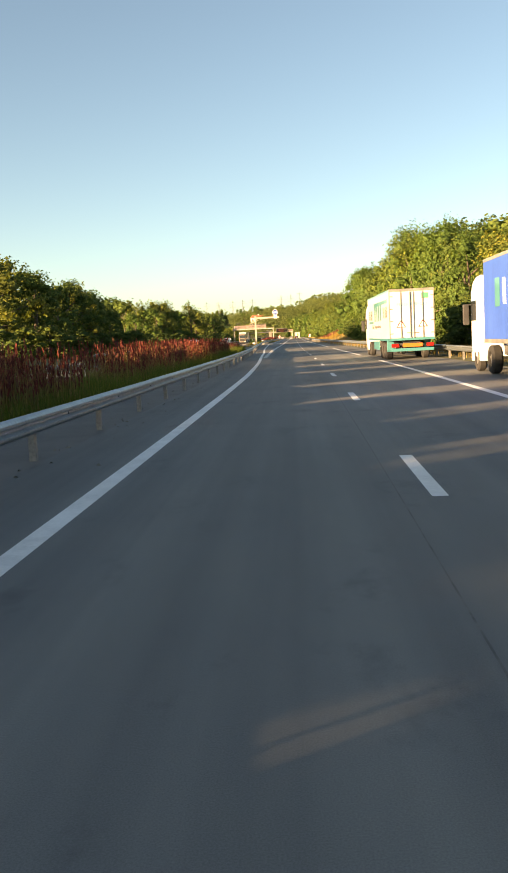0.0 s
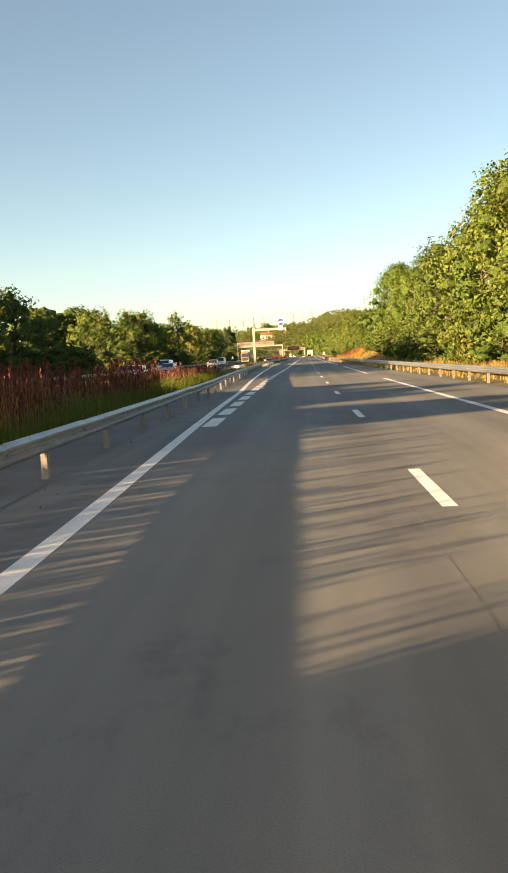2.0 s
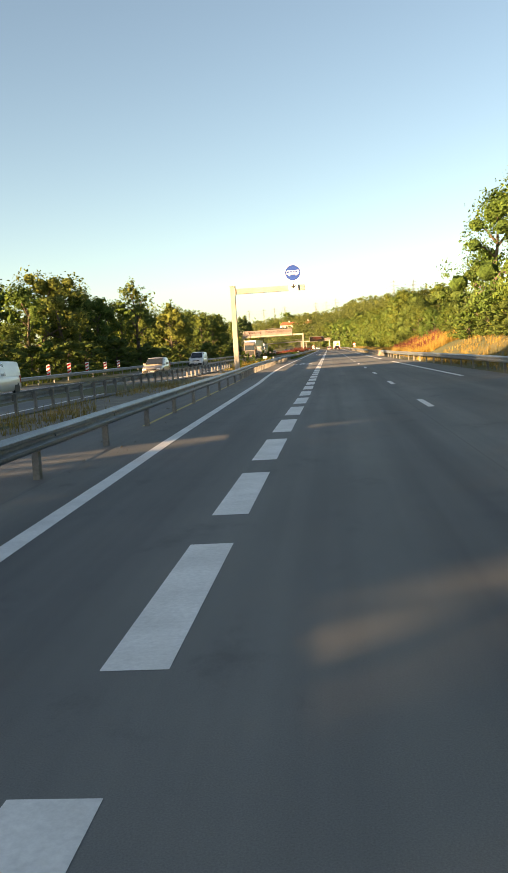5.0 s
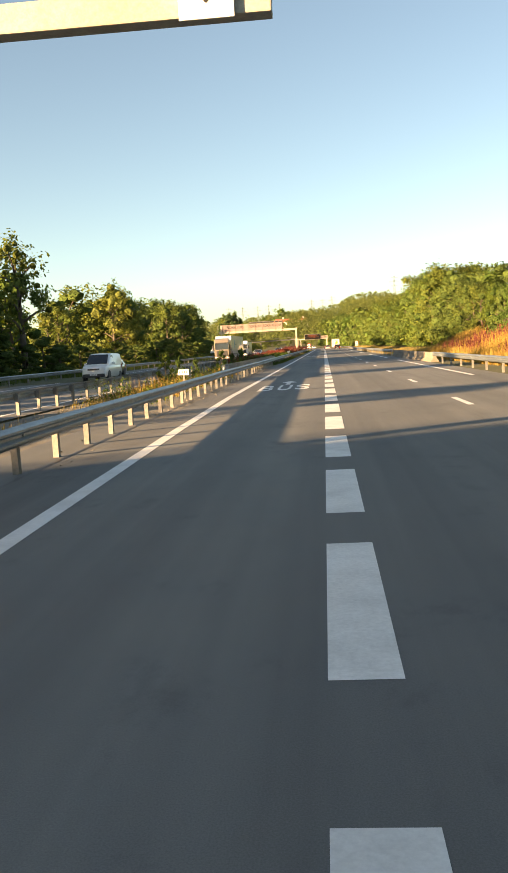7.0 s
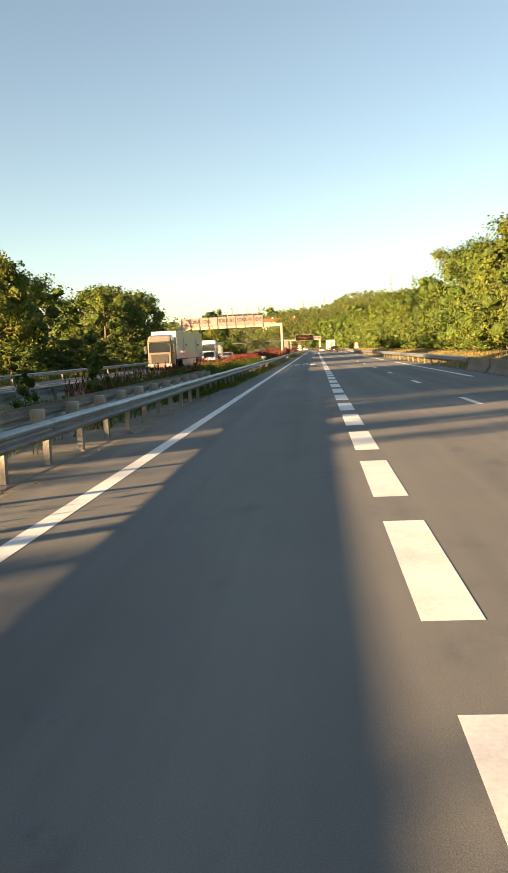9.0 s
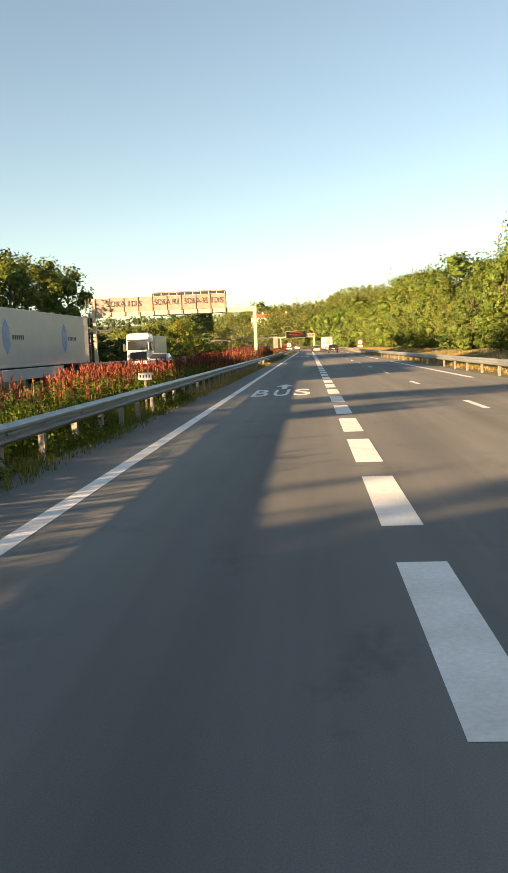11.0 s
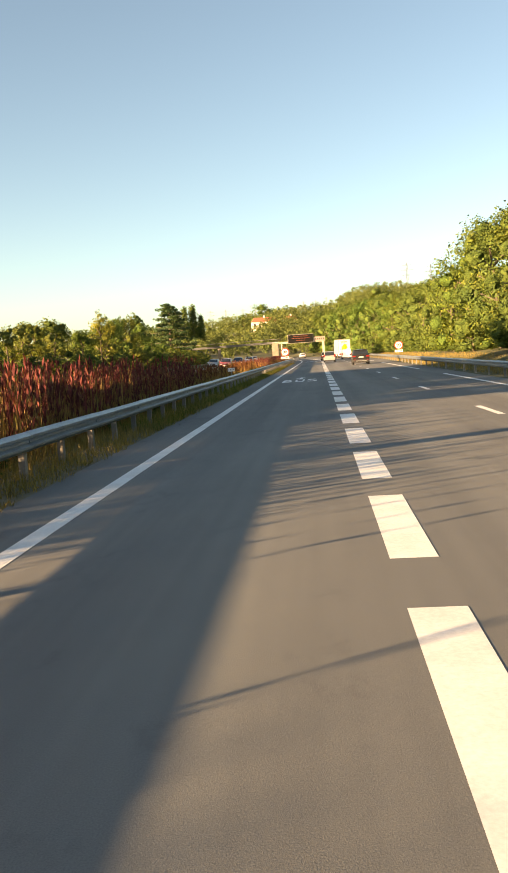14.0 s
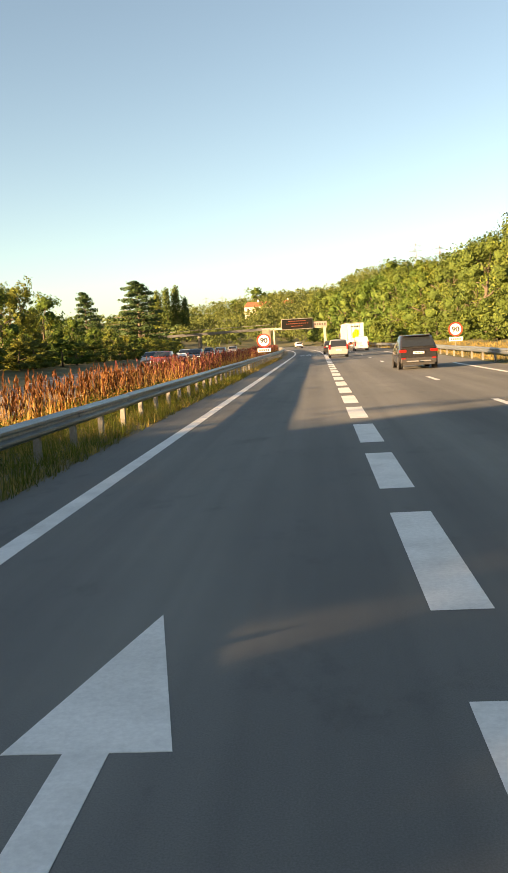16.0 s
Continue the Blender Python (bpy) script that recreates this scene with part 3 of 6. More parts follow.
def broad_tree(name, seed, height, spread, leaves, label, clumps=70, per=75, size=(0.10, 0.24), low=0.18, tall=1.0, inner=2, fill=0.7):
    """A tapered trunk with forking limbs and an uneven crown with gaps."""
    rng = np.random.default_rng(seed)
    thing = tagged(empty(name), label, "tree")
    bm = bmesh.new()
    top = Vector((rng.uniform(-0.4, 0.4), rng.uniform(-0.4, 0.4), height * 0.62))
    kink = Vector((rng.uniform(-0.2, 0.2), rng.uniform(-0.2, 0.2), height * 0.28))
    r = height * 0.022
    branch(bm, Vector((0, 0, -0.3)), kink, r * 1.25, r)
    branch(bm, kink, top, r, r * 0.45)
    centres = []
    lobes = []
    for i in range(9):
        a = 2.4 * i + rng.uniform(-0.4, 0.4)
        h = height * (low + 0.1 + (0.78 - low) * (i + 0.5) / 9)
        reach = spread * (0.55 + 0.45 * math.sin(math.pi * min(1, (h / height - low) / (1 - low) + 0.25))) * rng.uniform(0.7, 1.05)
        tip = Vector((math.cos(a) * reach * 0.72, math.sin(a) * reach * 0.72, h))
        src = kink.lerp(top, min(1.0, max(0.0, (h - kink.z) / (top.z - kink.z) - 0.25)))
        branch(bm, src, src.lerp(tip, 0.55) + Vector((0, 0, 0.25)), r * 0.5, r * 0.3, 6)
        branch(bm, src.lerp(tip, 0.55) + Vector((0, 0, 0.25)), tip, r * 0.3, r * 0.1, 5)
        lobes.append((tip, spread * rng.uniform(0.3, 0.48)))
    if low < 0.2:
        for i in range(4):
            a = 1.57 * i + rng.uniform(-0.5, 0.5)
            lobes.append((Vector((math.cos(a) * spread * 0.55, math.sin(a) * spread * 0.55, height * rng.uniform(0.10, 0.18))), spread * rng.uniform(0.34, 0.44)))
    lobes.append((Vector((0, 0, height * 0.82)), spread * 0.45))
    lobes.append((Vector((rng.uniform(-1, 1), rng.uniform(-1, 1), height * 0.9)), spread * 0.3))
    # smaller side lobes that break the outline
    for k in range(10):
        c, rr = lobes[int(rng.integers(0, len(lobes)))]
        d = rng.normal(size=3)
        d /= np.linalg.norm(d)
        lobes.append((c + Vector(d) * rr * 0.8, rr * rng.uniform(0.35, 0.55)))
    lobes = [(Vector((c.x, c.y, min(max(c.z, height * 0.05), height * 0.9))), rr) for c, rr in lobes]
    for k in range(clumps):
        c, rr = lobes[k % len(lobes)]
        d = rng.normal(size=3)
        d /= np.linalg.norm(d)
        q = np.array(c) + d * rr * (0.62 + 0.44 * rng.random() ** 1.2) * np.array((1, 1, 0.8 * tall))
        q[2] = min(max(q[2], height * low), height * 0.985)
        centres.append(q)
    part("trunk", bm, BARK, thing, smooth=True)
    v, f, soft = leaf_cloud(rng, centres, per, (spread * 0.10, spread * 0.22), size, heart=(0, 0, height * 0.5))
    quads("crown", v, f, leaves, thing, soft)
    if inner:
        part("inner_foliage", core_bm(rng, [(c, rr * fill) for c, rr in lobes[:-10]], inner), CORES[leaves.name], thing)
    return thing


def poplar_tree(name, seed, height, label):
    rng = np.random.default_rng(seed)
    thing = tagged(empty(name), label, "tree")
    bm = bmesh.new()
    branch(bm, Vector((0, 0, -0.3)), Vector((0, 0, height * 0.93)), height * 0.018, 0.03)
    centres = []
    for k in range(60):
        h = height * (0.1 + 0.88 * (k + 0.5) / 60)
        w = height * 0.085 * math.sin(math.pi * (0.18 + 0.78 * h / height)) ** 0.7
        a = 2.399 * k
        centres.append((math.cos(a) * w, math.sin(a) * w, h))
        if k % 3 == 0:
            branch(bm, Vector((0, 0, max(0.3, h - 1.2))), Vector((math.cos(a) * w, math.sin(a) * w, h)), 0.06, 0.02, 5)
    part("trunk", bm, BARK, thing, smooth=True)
    v, f, soft = leaf_cloud(rng, centres, 60, (0.5, 0.95), (0.10, 0.22), 1.3)
    quads("crown", v, f, LEAF_OAK, thing, soft)
    return thing


def cedar_tree(name, seed, height, spread, label):
    """Level layered boughs that shorten towards the top."""
    rng = np.random.default_rng(seed)
    thing = tagged(empty(name), label, "tree")
    bm = bmesh.new()
    branch(bm, Vector((0, 0, -0.3)), Vector((0, 0, height * 0.97)), height * 0.025, 0.04)
    centres = []
    for k in range(46):
        h = height * (0.10 + 0.88 * (k / 46))
        w = spread * (1.0 - 0.86 * (h / height) ** 1.15) * rng.uniform(0.75, 1.1)
        a = 2.399 * k
        tip = Vector((math.cos(a) * w, math.sin(a) * w, h + 0.1))
        branch(bm, Vector((0, 0, h - 0.3)), tip, 0.09, 0.02, 5)
        for s in np.linspace(0.3, 1.0, 5):
            centres.append((tip.x * s, tip.y * s, h - 0.1))
    part("trunk", bm, BARK, thing, smooth=True)
    v, f, soft = leaf_cloud(rng, centres, 34, (0.45, 0.8), (0.08, 0.2), 0.35, 0.25)
    quads("crown", v, f, LEAF_DARK, thing, soft)
    return thing


# kind: name, seed, spread, leaves, label, clumps, lowest foliage, height of the lobes
SORTS = {
    "oak": ("oak_tree", 11, 4.6, LEAF_OAK, "broad green oak tree at the edge of the wood", 84, 0.06, 1.0),
    "oak2": ("oak_tree", 12, 4.0, LEAF_OAK, "dense green oak with an uneven crown", 76, 0.1, 1.0),
    "locust": ("locust_tree", 13, 4.2, LEAF_LOCUST, "tall bright green locust tree with airy foliage", 96, 0.05, 1.15),
    "locust2": ("locust_tree", 14, 3.6, LEAF_LOCUST, "slender bright green locust tree with gaps in its crown", 80, 0.08, 1.2),
    "dark": ("hedge_tree", 15, 4.8, LEAF_DARK, "dark green leafy tree standing in shade", 84, 0.05, 1.0),
    "dark2": ("hedge_tree", 16, 4.4, LEAF_OAK, "bushy green tree with foliage down to the ground", 84, 0.03, 1.0),
    "yellow": ("olive_green_tree", 17, 4.6, LEAF_YELLOW, "olive-green sunlit bushy tree", 80, 0.05, 1.0),
    "thin": ("ash_tree", 18, 3.4, LEAF_YELLOW, "sparse olive-green tree with bare limbs showing", 44, 0.25, 1.0),
}
# grade of detail: leaf sprays to a clump, spray size, fineness of the inside
GRADES = [(16, (0.080, 0.168), 2), (14, (0.096, 0.205), 2), (9, (0.11, 0.24), 1), (5, (0.17, 0.37), 1), (18, (0.068, 0.144), 2), (7, (0.17, 0.36), 2)]
BUILT = {}


def plant(kind, u, y, h, turn=None, wide=1.0, group="", grade=None):
    """Stand a tree of the kind at (u, y), h metres high."""
    if grade is None:
        grade = 3 if h < 4.6 else 5 if (y < -75 and u < 0) or y < -140 else 4 if h > 12.6 and -150 < y < 300 and 0 < u < 24 else 2 if y > 430 or y < -150 or u > 24 or u < -40 else 0 if u > 0 else 1
    s = h / 10.7
    a = random.uniform(0, 360) if turn is None else turn
    m = pose(mid(y) + u, y, ground_height(u, y) - 0.05, 0, 0, a) @ Matrix.Diagonal((s * wide, s * wide, s, 1))
    key = (kind, grade) if kind in SORTS else kind
    if key in BUILT:
        ob = copy_thing(BUILT[key], m)
        ob.matrix_basis = m
    else:
        if kind == "poplar":
            ob = poplar_tree("poplar_tree", 19, 10.0, "slim upright green poplar")
        elif kind == "cedar":
            ob = cedar_tree("cedar_tree", 20, 10.0, 4.3, "dark layered cedar tree beside the motorway")
        else:
            name, seed, spread, leaves, label, clumps, low, tall = SORTS[kind]
            per, size, inner = GRADES[grade]
            if grade == 3:
                name, label = "shrub", "leafy shrub at the foot of the trees"
            ob = broad_tree(name, seed + 20 * grade, 10.0, spread, leaves, label, clumps * (4, 3, 3, 2, 4, 2)[grade], per, size, low, tall, inner, (0.46, 0.47, 0.54, 0.7, 0.45, 0.74)[grade] * (0.5 if kind == "thin" else 1.0))
        BUILT[key] = ob
        ob.matrix_basis = m
    if group:
        ob["group"] = group
    return ob


# tops of the two belts of trees above the road, as (y, height), for a belt 31 m left and one 17.5 m right of the line
# Left heights before y -75 are unseen trees, set by the shade they cast.
LEFT_TOPS = [(-300, 10), (-146, 9.8), (-138, 8.9), (-85, 8.8), (-66, 14), (-40, 13.4), (-28, 12.3), (-17, 12.5), (-8, 11.8), (0, 10), (20, 9.4), (32, 9), (45, 11), (56, 11), (68, 13), (80, 13.3), (90, 12.5), (112, 11), (118, 8), (126, 9.2), (133, 10.6), (144, 12.2), (158, 13.2), (170, 12.4), (180, 11.4), (200, 12), (215, 12.6), (228, 14), (242, 14.8), (250, 13), (256, 9), (266, 10), (276, 9), (284, 6.5), (307, 7.8), (318, 6.5), (328, 7.4), (338, 9.5), (353, 10.9), (359, 7.8), (368, 6.0), (380, 5.4), (400, 4.6), (520, 4)]
# stretches of the left belt kept open to let sun onto the road
LEFT_GAPS = [(-127, -120), (-86, -67), (13, 19), (29, 41), (49, 60), (111, 118), (131, 141), (146, 150), (176, 204), (253, 279)]
RIGHT_TOPS = [(-300, 9), (-118, 8.5), (-100, 9), (-90, 10.7), (-80, 13), (-62, 14.4), (-45, 15.5), (-33, 15.6), (-22, 13.5), (-14, 12.6), (-4, 13.4), (13, 14.8), (29, 16), (48, 17.5), (60, 17.0), (66, 13), (71, 7), (98, 6.7), (112, 8), (125, 9), (134, 10.4), (142, 11.6), (160, 12.6), (175, 13.4), (192, 14.4), (201, 12), (209, 9.6), (216, 8.5), (231, 8.6), (240, 10.5), (252, 12.2), (270, 13.7), (288, 15.8), (300, 15.8), (313, 13.5), (352, 12.6), (376, 13.4), (415, 14.5), (470, 17), (560, 18)]


def belt_height(tops, reach, u, y):
    """The height of a tree at (u, y) whose top stands as high in view as the belt's."""
    return 1.67 + (lerp(tops, y) - 1.67) * (abs(u) + 1.0) / reach - ground_height(u, y)


random.seed(5)
y = -190.0
while y < 500:
    gap = [g for g in LEFT_GAPS if g[0] - 3.5 < y < g[1] + 2.5]
    if gap:
        u = -random.uniform(58, 66)
        plant(random.choice(["oak", "dark2", "oak2"]), u, y + 6, random.uniform(10.2, 12.0), wide=1.25, group="trees beyond the opposite carriageway")
        y = gap[0][1] + random.uniform(2.6, 4.0)
        continue
    kind = random.choice(["dark2", "oak", "oak2", "dark2", "locust2", "yellow", "oak2"])
    if -66 < y < -20:
        kind = random.choice(["yellow", "oak", "oak2", "yellow"])
    if y > 250:
        kind = random.choice(["yellow", "locust2", "yellow", "locust", "oak2"])
    if 205 < y < 245:
        kind = random.choice(["dark2", "dark2", "oak2"])
    u = -29.5 - random.uniform(0, 2.5) - lerp(LEFT_TOPS, y) * 0.2
    h = belt_height(LEFT_TOPS, 31.0, u, y)
    plant(kind, u, y, h * random.uniform(0.88, 1.03), wide=random.uniform(0.9, 1.1), group="trees beyond the opposite carriageway")
    back, along = random.uniform(7, 14), y + random.uniform(-2, 4)
    lit = any(a - 5 < along + 0.675 * back < b + 4 for a, b in LEFT_GAPS)
    if not lit and y < 254:
        plant(random.choice(["oak", "oak2", "dark2"]), u - back, along, h * random.uniform(0.95, 1.1), wide=1.2, group="trees beyond the opposite carriageway")
    deep, along = random.uniform(17, 28), y + random.uniform(-3, 5)
    if -60 < y < 254 and not any(a - 5 < along + 0.675 * deep < b + 4 for a, b in LEFT_GAPS):
        plant(random.choice(["oak", "oak2", "dark2"]), u - deep, along, h * random.uniform(1.0, 1.15), wide=1.3, group="trees beyond the opposite carriageway", grade=5)
    y += random.uniform(0.42, 0.64) * h
y = -190.0
while y < 560:
    if -175 < y < -100:
        kind = random.choice(["yellow", "oak2", "locust"])
    elif y < 66:
        kind = random.choice(["locust", "locust2", "locust", "dark2"])
    else:
        kind = random.choice(["oak", "oak2", "locust", "dark2", "locust2", "oak"])
    u = 14.0 + random.uniform(0, 2.0) + lerp(RIGHT_TOPS, y) * 0.25
    h = belt_height(RIGHT_TOPS, 18.5, u, y)
    plant(kind, u, y, h * random.uniform(0.9, 1.03), wide=random.uniform(0.85, 1.05), group="trees beside the hard shoulder")
    if random.random() < 0.5:
        plant(random.choice(["oak", "oak2", "locust"]), u + random.uniform(8, 13), y + random.uniform(-3, 3), h * random.uniform(1.0, 1.15), wide=1.2, group="trees beside the hard shoulder")
    y += random.uniform(0.5, 0.72) * h
# low shrubs that close the foot of the woods
y = -185.0
while y < 520:
    h = random.uniform(2.4, 4.5)
    if not 64 < y < 116:
        plant(random.choice(["dark2", "oak2", "locust", "locust2", "dark2"]), 14.2 + random.uniform(0, 1.6) + (1.5 if y > 100 else 0), y, h, wide=1.5, group="shrubs at the foot of the wood")
    y += random.uniform(4.8, 6.8)
y = -188.0
while y < 470:
    low = any(a - 2 < y < b + 2 for a, b in LEFT_GAPS)
    h = random.uniform(2.4, 4.0) if low else random.uniform(3.0, 4.55)
    # taller unseen hedge, added to throw shade over the dock weeds
    if y < -92 and not low:
        h = random.uniform(6.1, 6.7)
    kinds = ["dark2", "oak2", "oak", "dark2"]
    if y > 262:
        h, kinds = random.uniform(2.2, 3.3), ["yellow", "locust2", "oak2", "yellow"]
    plant(random.choice(kinds), -27.2 - random.uniform(0, 2.2) - (1.5 if h > 5 else 0.0), y, h, wide=1.3 if h > 5 else 1.7, group="shrubs at the foot of the wood")
    y += random.uniform(2.7, 3.4) if h > 5 else random.uniform(3.7, 5.3)
# single trees that stand out; the last two are added to block stray sun
for kind, u, y, h, w in (("oak", 18.8, 151, 13.4, 1.2), ("oak2", 18.5, 256, 12.6, 1.2), ("dark2", 19.5, 162, 12.4, 1.1), ("oak", 19.0, 190, 15.0, 0.95), ("cedar", -52.0 - mid(505), 505, 23.5, 1.3), ("yellow", -34.0, 157, 14.6, 0.95), ("thin", -28.0, 97, 14.6, 0.9), ("thin", -35.0, 45, 12.8, 0.8), ("dark2", -31.0, 265, 5.8, 1.2), ("yellow", -32.0, 271, 5.6, 1.2), ("oak2", -33.0, 35, 6.0, 1.1), ("dark2", -33.0, 55, 6.2, 1.1), ("oak", -32.0, 183, 6.0, 1.2), ("dark2", -33.0, 190, 6.2, 1.2), ("thin", -32.0, 330, 8.5, 1.0), ("thin", -31.0, 322, 9.5, 0.8), ("thin", -32.0, 346, 10.5, 0.7), ("locust", 20.0, -42, 16.8, 0.95), ("cedar", -45.0, 434, 15.6, 0.85), ("dark2", -35.5, 95, 12.0, 1.2), ("dark2", -38.0, 209, 13.0, 1.2)):
    plant(kind, u, y, h, wide=w)
for u, y, h in ((-67, 640, 25), (-63.5, 645, 26), (-71, 640, 24), (-60, 648, 21), (-75, 650, 22)):
    plant("poplar", u - mid(y), y, h, wide=0.85, group="row of poplars")
for u, y, h, kind in ((-36, 800, 21, "oak"), (2, 800, 15, "cedar"), (-52, 815, 15, "oak2")):
    plant(kind, u - mid(y), y, h, wide=1.3)

for u, y, h in ((-8.6, 64, 2.0), (-8.5, 68, 1.7), (-8.3, 73, 1.5), (-7.9, 84, 2.0), (-7.6, 89, 1.7), (-7.4, 95, 2.1)):
    plant("locust2", u, y, h, wide=0.8, group="saplings on the central reserve")


def far_woods(name, rows, label, size=(0.30, 0.62), seed=3, per=19):
    """Distant woods: crowns as gathered leaf sprays, row by row."""
    rng = np.random.default_rng(seed)
    centres = []
    for x0, x1, y0, y1, h0, h1, n in rows:
        for _ in range(n):
            x, yy = rng.uniform(x0, x1), rng.uniform(y0, y1)
            h = rng.uniform(h0, h1)
            g = ground_height(x - mid(min(yy, 880)), yy)
            r = h * rng.uniform(0.32, 0.45)
            for _ in range(9):
                d = rng.normal(size=3)
                d /= np.linalg.norm(d)
                centres.append((x + d[0] * r * 0.8, yy + d[1] * r * 0.8, g + h * 0.55 + d[2] * h * 0.36))
    v, f, soft = leaf_cloud(rng, centres, per, (1.4, 2.8), size)
    return tagged(quads(name, v, f, LEAF_FAR, None, soft), label, "woods", kind="stuff")


far_woods("hillside_woods", [(18, 75, 560, 760, 11, 16, 170), (-30, 60, 700, 900, 12, 17, 260), (-140, -25, 640, 750, 7, 10, 130), (-140, -25, 780, 900, 12, 16, 160), (60, 140, 600, 950, 10, 14, 150), (-60, 40, 560, 640, 7, 10, 60), (-30, 30, 620, 720, 10, 14, 90)], "green wooded hillside beyond the bend")
far_woods("distant_woods", [(-500, -100, 800, 1300, 10, 15, 180), (-120, 250, 950, 1300, 11, 16, 170), (-700, 500, 1300, 2000, 14, 22, 260), (-250, -60, 520, 760, 7, 9, 130), (-480, -180, 1330, 1600, 10, 14, 120)], "hazy distant woods along the horizon", (0.7, 1.4), 4, 12)

# ---- grass and weeds ----


def blades(rng, pts, h, w, lean, per):
    """Tufts of narrow pointed blades."""
    n = len(pts) * per
    p = np.repeat(pts, per, axis=0) + np.concatenate((rng.normal(size=(n, 2)) * 0.07, np.zeros((n, 1))), axis=1)
    a = rng.uniform(0, 2 * np.pi, n)
    hh = h[0] + (h[1] - h[0]) * rng.random(n)
    side = np.stack((np.cos(a), np.sin(a), np.zeros(n)), axis=1) * (w * (0.6 + rng.random(n)))[:, None]
    out = np.stack((-np.sin(a), np.cos(a), np.zeros(n)), axis=1) * (lean * hh * rng.normal(size=n))[:, None]
    up = np.stack((np.zeros(n), np.zeros(n), hh), axis=1)
    v = np.stack((p - side, p + side, p + up + out), axis=1).reshape(-1, 3)
    return v, np.arange(n * 3).reshape(-1, 3)


def scatter(rng, u0, u1, y0, y1, n, patch=0.0, scale=0.12):
    out = []
    while len(out) < n:
        y, u = rng.uniform(y0, y1), None
        a = u0(y) if callable(u0) else u0
        b = u1(y) if callable(u1) else u1
        u = rng.uniform(min(a, b), max(a, b))
        if patch and noise.noise(Vector((u * scale * 2, y * scale, 7.7))) < patch - 0.5 + rng.uniform(-0.15, 0.15):
            continue
        q = at(u, y, ground_height(u, y))
        out.append((q.x, q.y, q.z))
    return np.array(out)


def grass(name, u0, u1, y0, y1, n, h, mat, label, seed, w=0.012, lean=0.35, per=7, patch=0.0):
    rng = np.random.default_rng(seed)
    v, f = blades(rng, scatter(rng, u0, u1, y0, y1, n, patch), h, w, lean, per)
    return tagged(quads(name, v, f, mat), label, "grass", kind="stuff")


def docks(name, u0, u1, y0, y1, n, h, label, seed, patch=0.5, mat=DOCK_RED, per=13):
    """Upright dock plants: pale stems below, slim spikes of rusty seeds above."""
    rng = np.random.default_rng(seed)
    pts = scatter(rng, u0, u1, y0, y1, n, patch)
    stems_v, stems_f = blades(rng, pts, (h[0] * 0.7, h[1] * 0.9), 0.011, 0.07, 4)
    hh = np.repeat(h[0] + (h[1] - h[0]) * rng.random(n) ** 1.6, per)
    m = n * per
    f = rng.random(m) ** 0.8
    lean = np.repeat(rng.normal(size=(n, 2)) * 0.07, per, axis=0)
    s = 0.42 + 0.58 * f
    wide = 0.055 * (1.1 - f)
    a = rng.uniform(0, 2 * np.pi, m)
    c = np.repeat(pts, per, axis=0) + np.stack((lean[:, 0] * s + np.cos(a) * wide, lean[:, 1] * s + np.sin(a) * wide, hh * s), axis=1)
    tall = (0.05 + 0.07 * rng.random(m))[:, None] * np.stack((np.cos(a) * 0.25, np.sin(a) * 0.25, np.ones(m)), axis=1)
    b = rng.uniform(0, 2 * np.pi, m)
    side = (0.012 + 0.018 * rng.random(m))[:, None] * np.stack((np.cos(b), np.sin(b), np.zeros(m)), axis=1)
    v = np.stack((c - tall, c + side, c + tall, c - side), axis=1).reshape(-1, 3)
    thing = tagged(empty(name), label, "weeds", kind="stuff")
    quads("stems", stems_v, stems_f, DOCK_STEM, thing)
    quads("seed_heads", v, np.arange(m * 4).reshape(-1, 4), mat, thing)
    return thing


railL = lambda d: (lambda y: lerp(LEFT_RAIL, y) - d)
railR = lambda d: (lambda y: lerp(RIGHT_RAIL, y) + d)
docks("dock_weeds", railL(2.4), -8.6, -175, -72, 4600, (1.1, 1.95), "dense rust-red dock weeds on the central reserve", 31, 0.38)
grass("reserve_grass", railL(1.7), railL(3.6), -170, -40, 4200, (0.3, 0.85), GRASS_GREEN, "tall green grass in front of the dock weeds", 53, 0.008)
docks("dock_weeds", railL(2.6), -8.8, -72, -28, 420, (0.9, 1.4), "patchy rust-red dock weeds on the central reserve", 32, 0.5)
docks("dock_weeds", railL(1.6), -9.2, 96, 152, 520, (0.6, 1.3), "scattered rust-red dock weeds among green weeds", 39, 0.55)
docks("dock_weeds", railL(1.4), -9.2, 150, 180, 1150, (0.85, 1.4), "rust-red dock weeds behind the guard rail", 33, 0.48)
docks("dock_weeds", railL(0.6), -9.2, 178, 207, 1300, (0.8, 1.5), "rust-red dock weeds close behind the guard rail", 34, 0.42)
docks("dock_weeds", railL(0.6), -9.2, 205, 240, 1900, (1.1, 1.95), "tall rust-red dock weeds below the gantry", 38, 0.36)
grass("reserve_grass", lambda y: -4.4, -6.6, 222, 300, 4200, (0.10, 0.34), GRASS_GREEN, "soft green grass under the guard rail", 54, 0.007, 0.7)
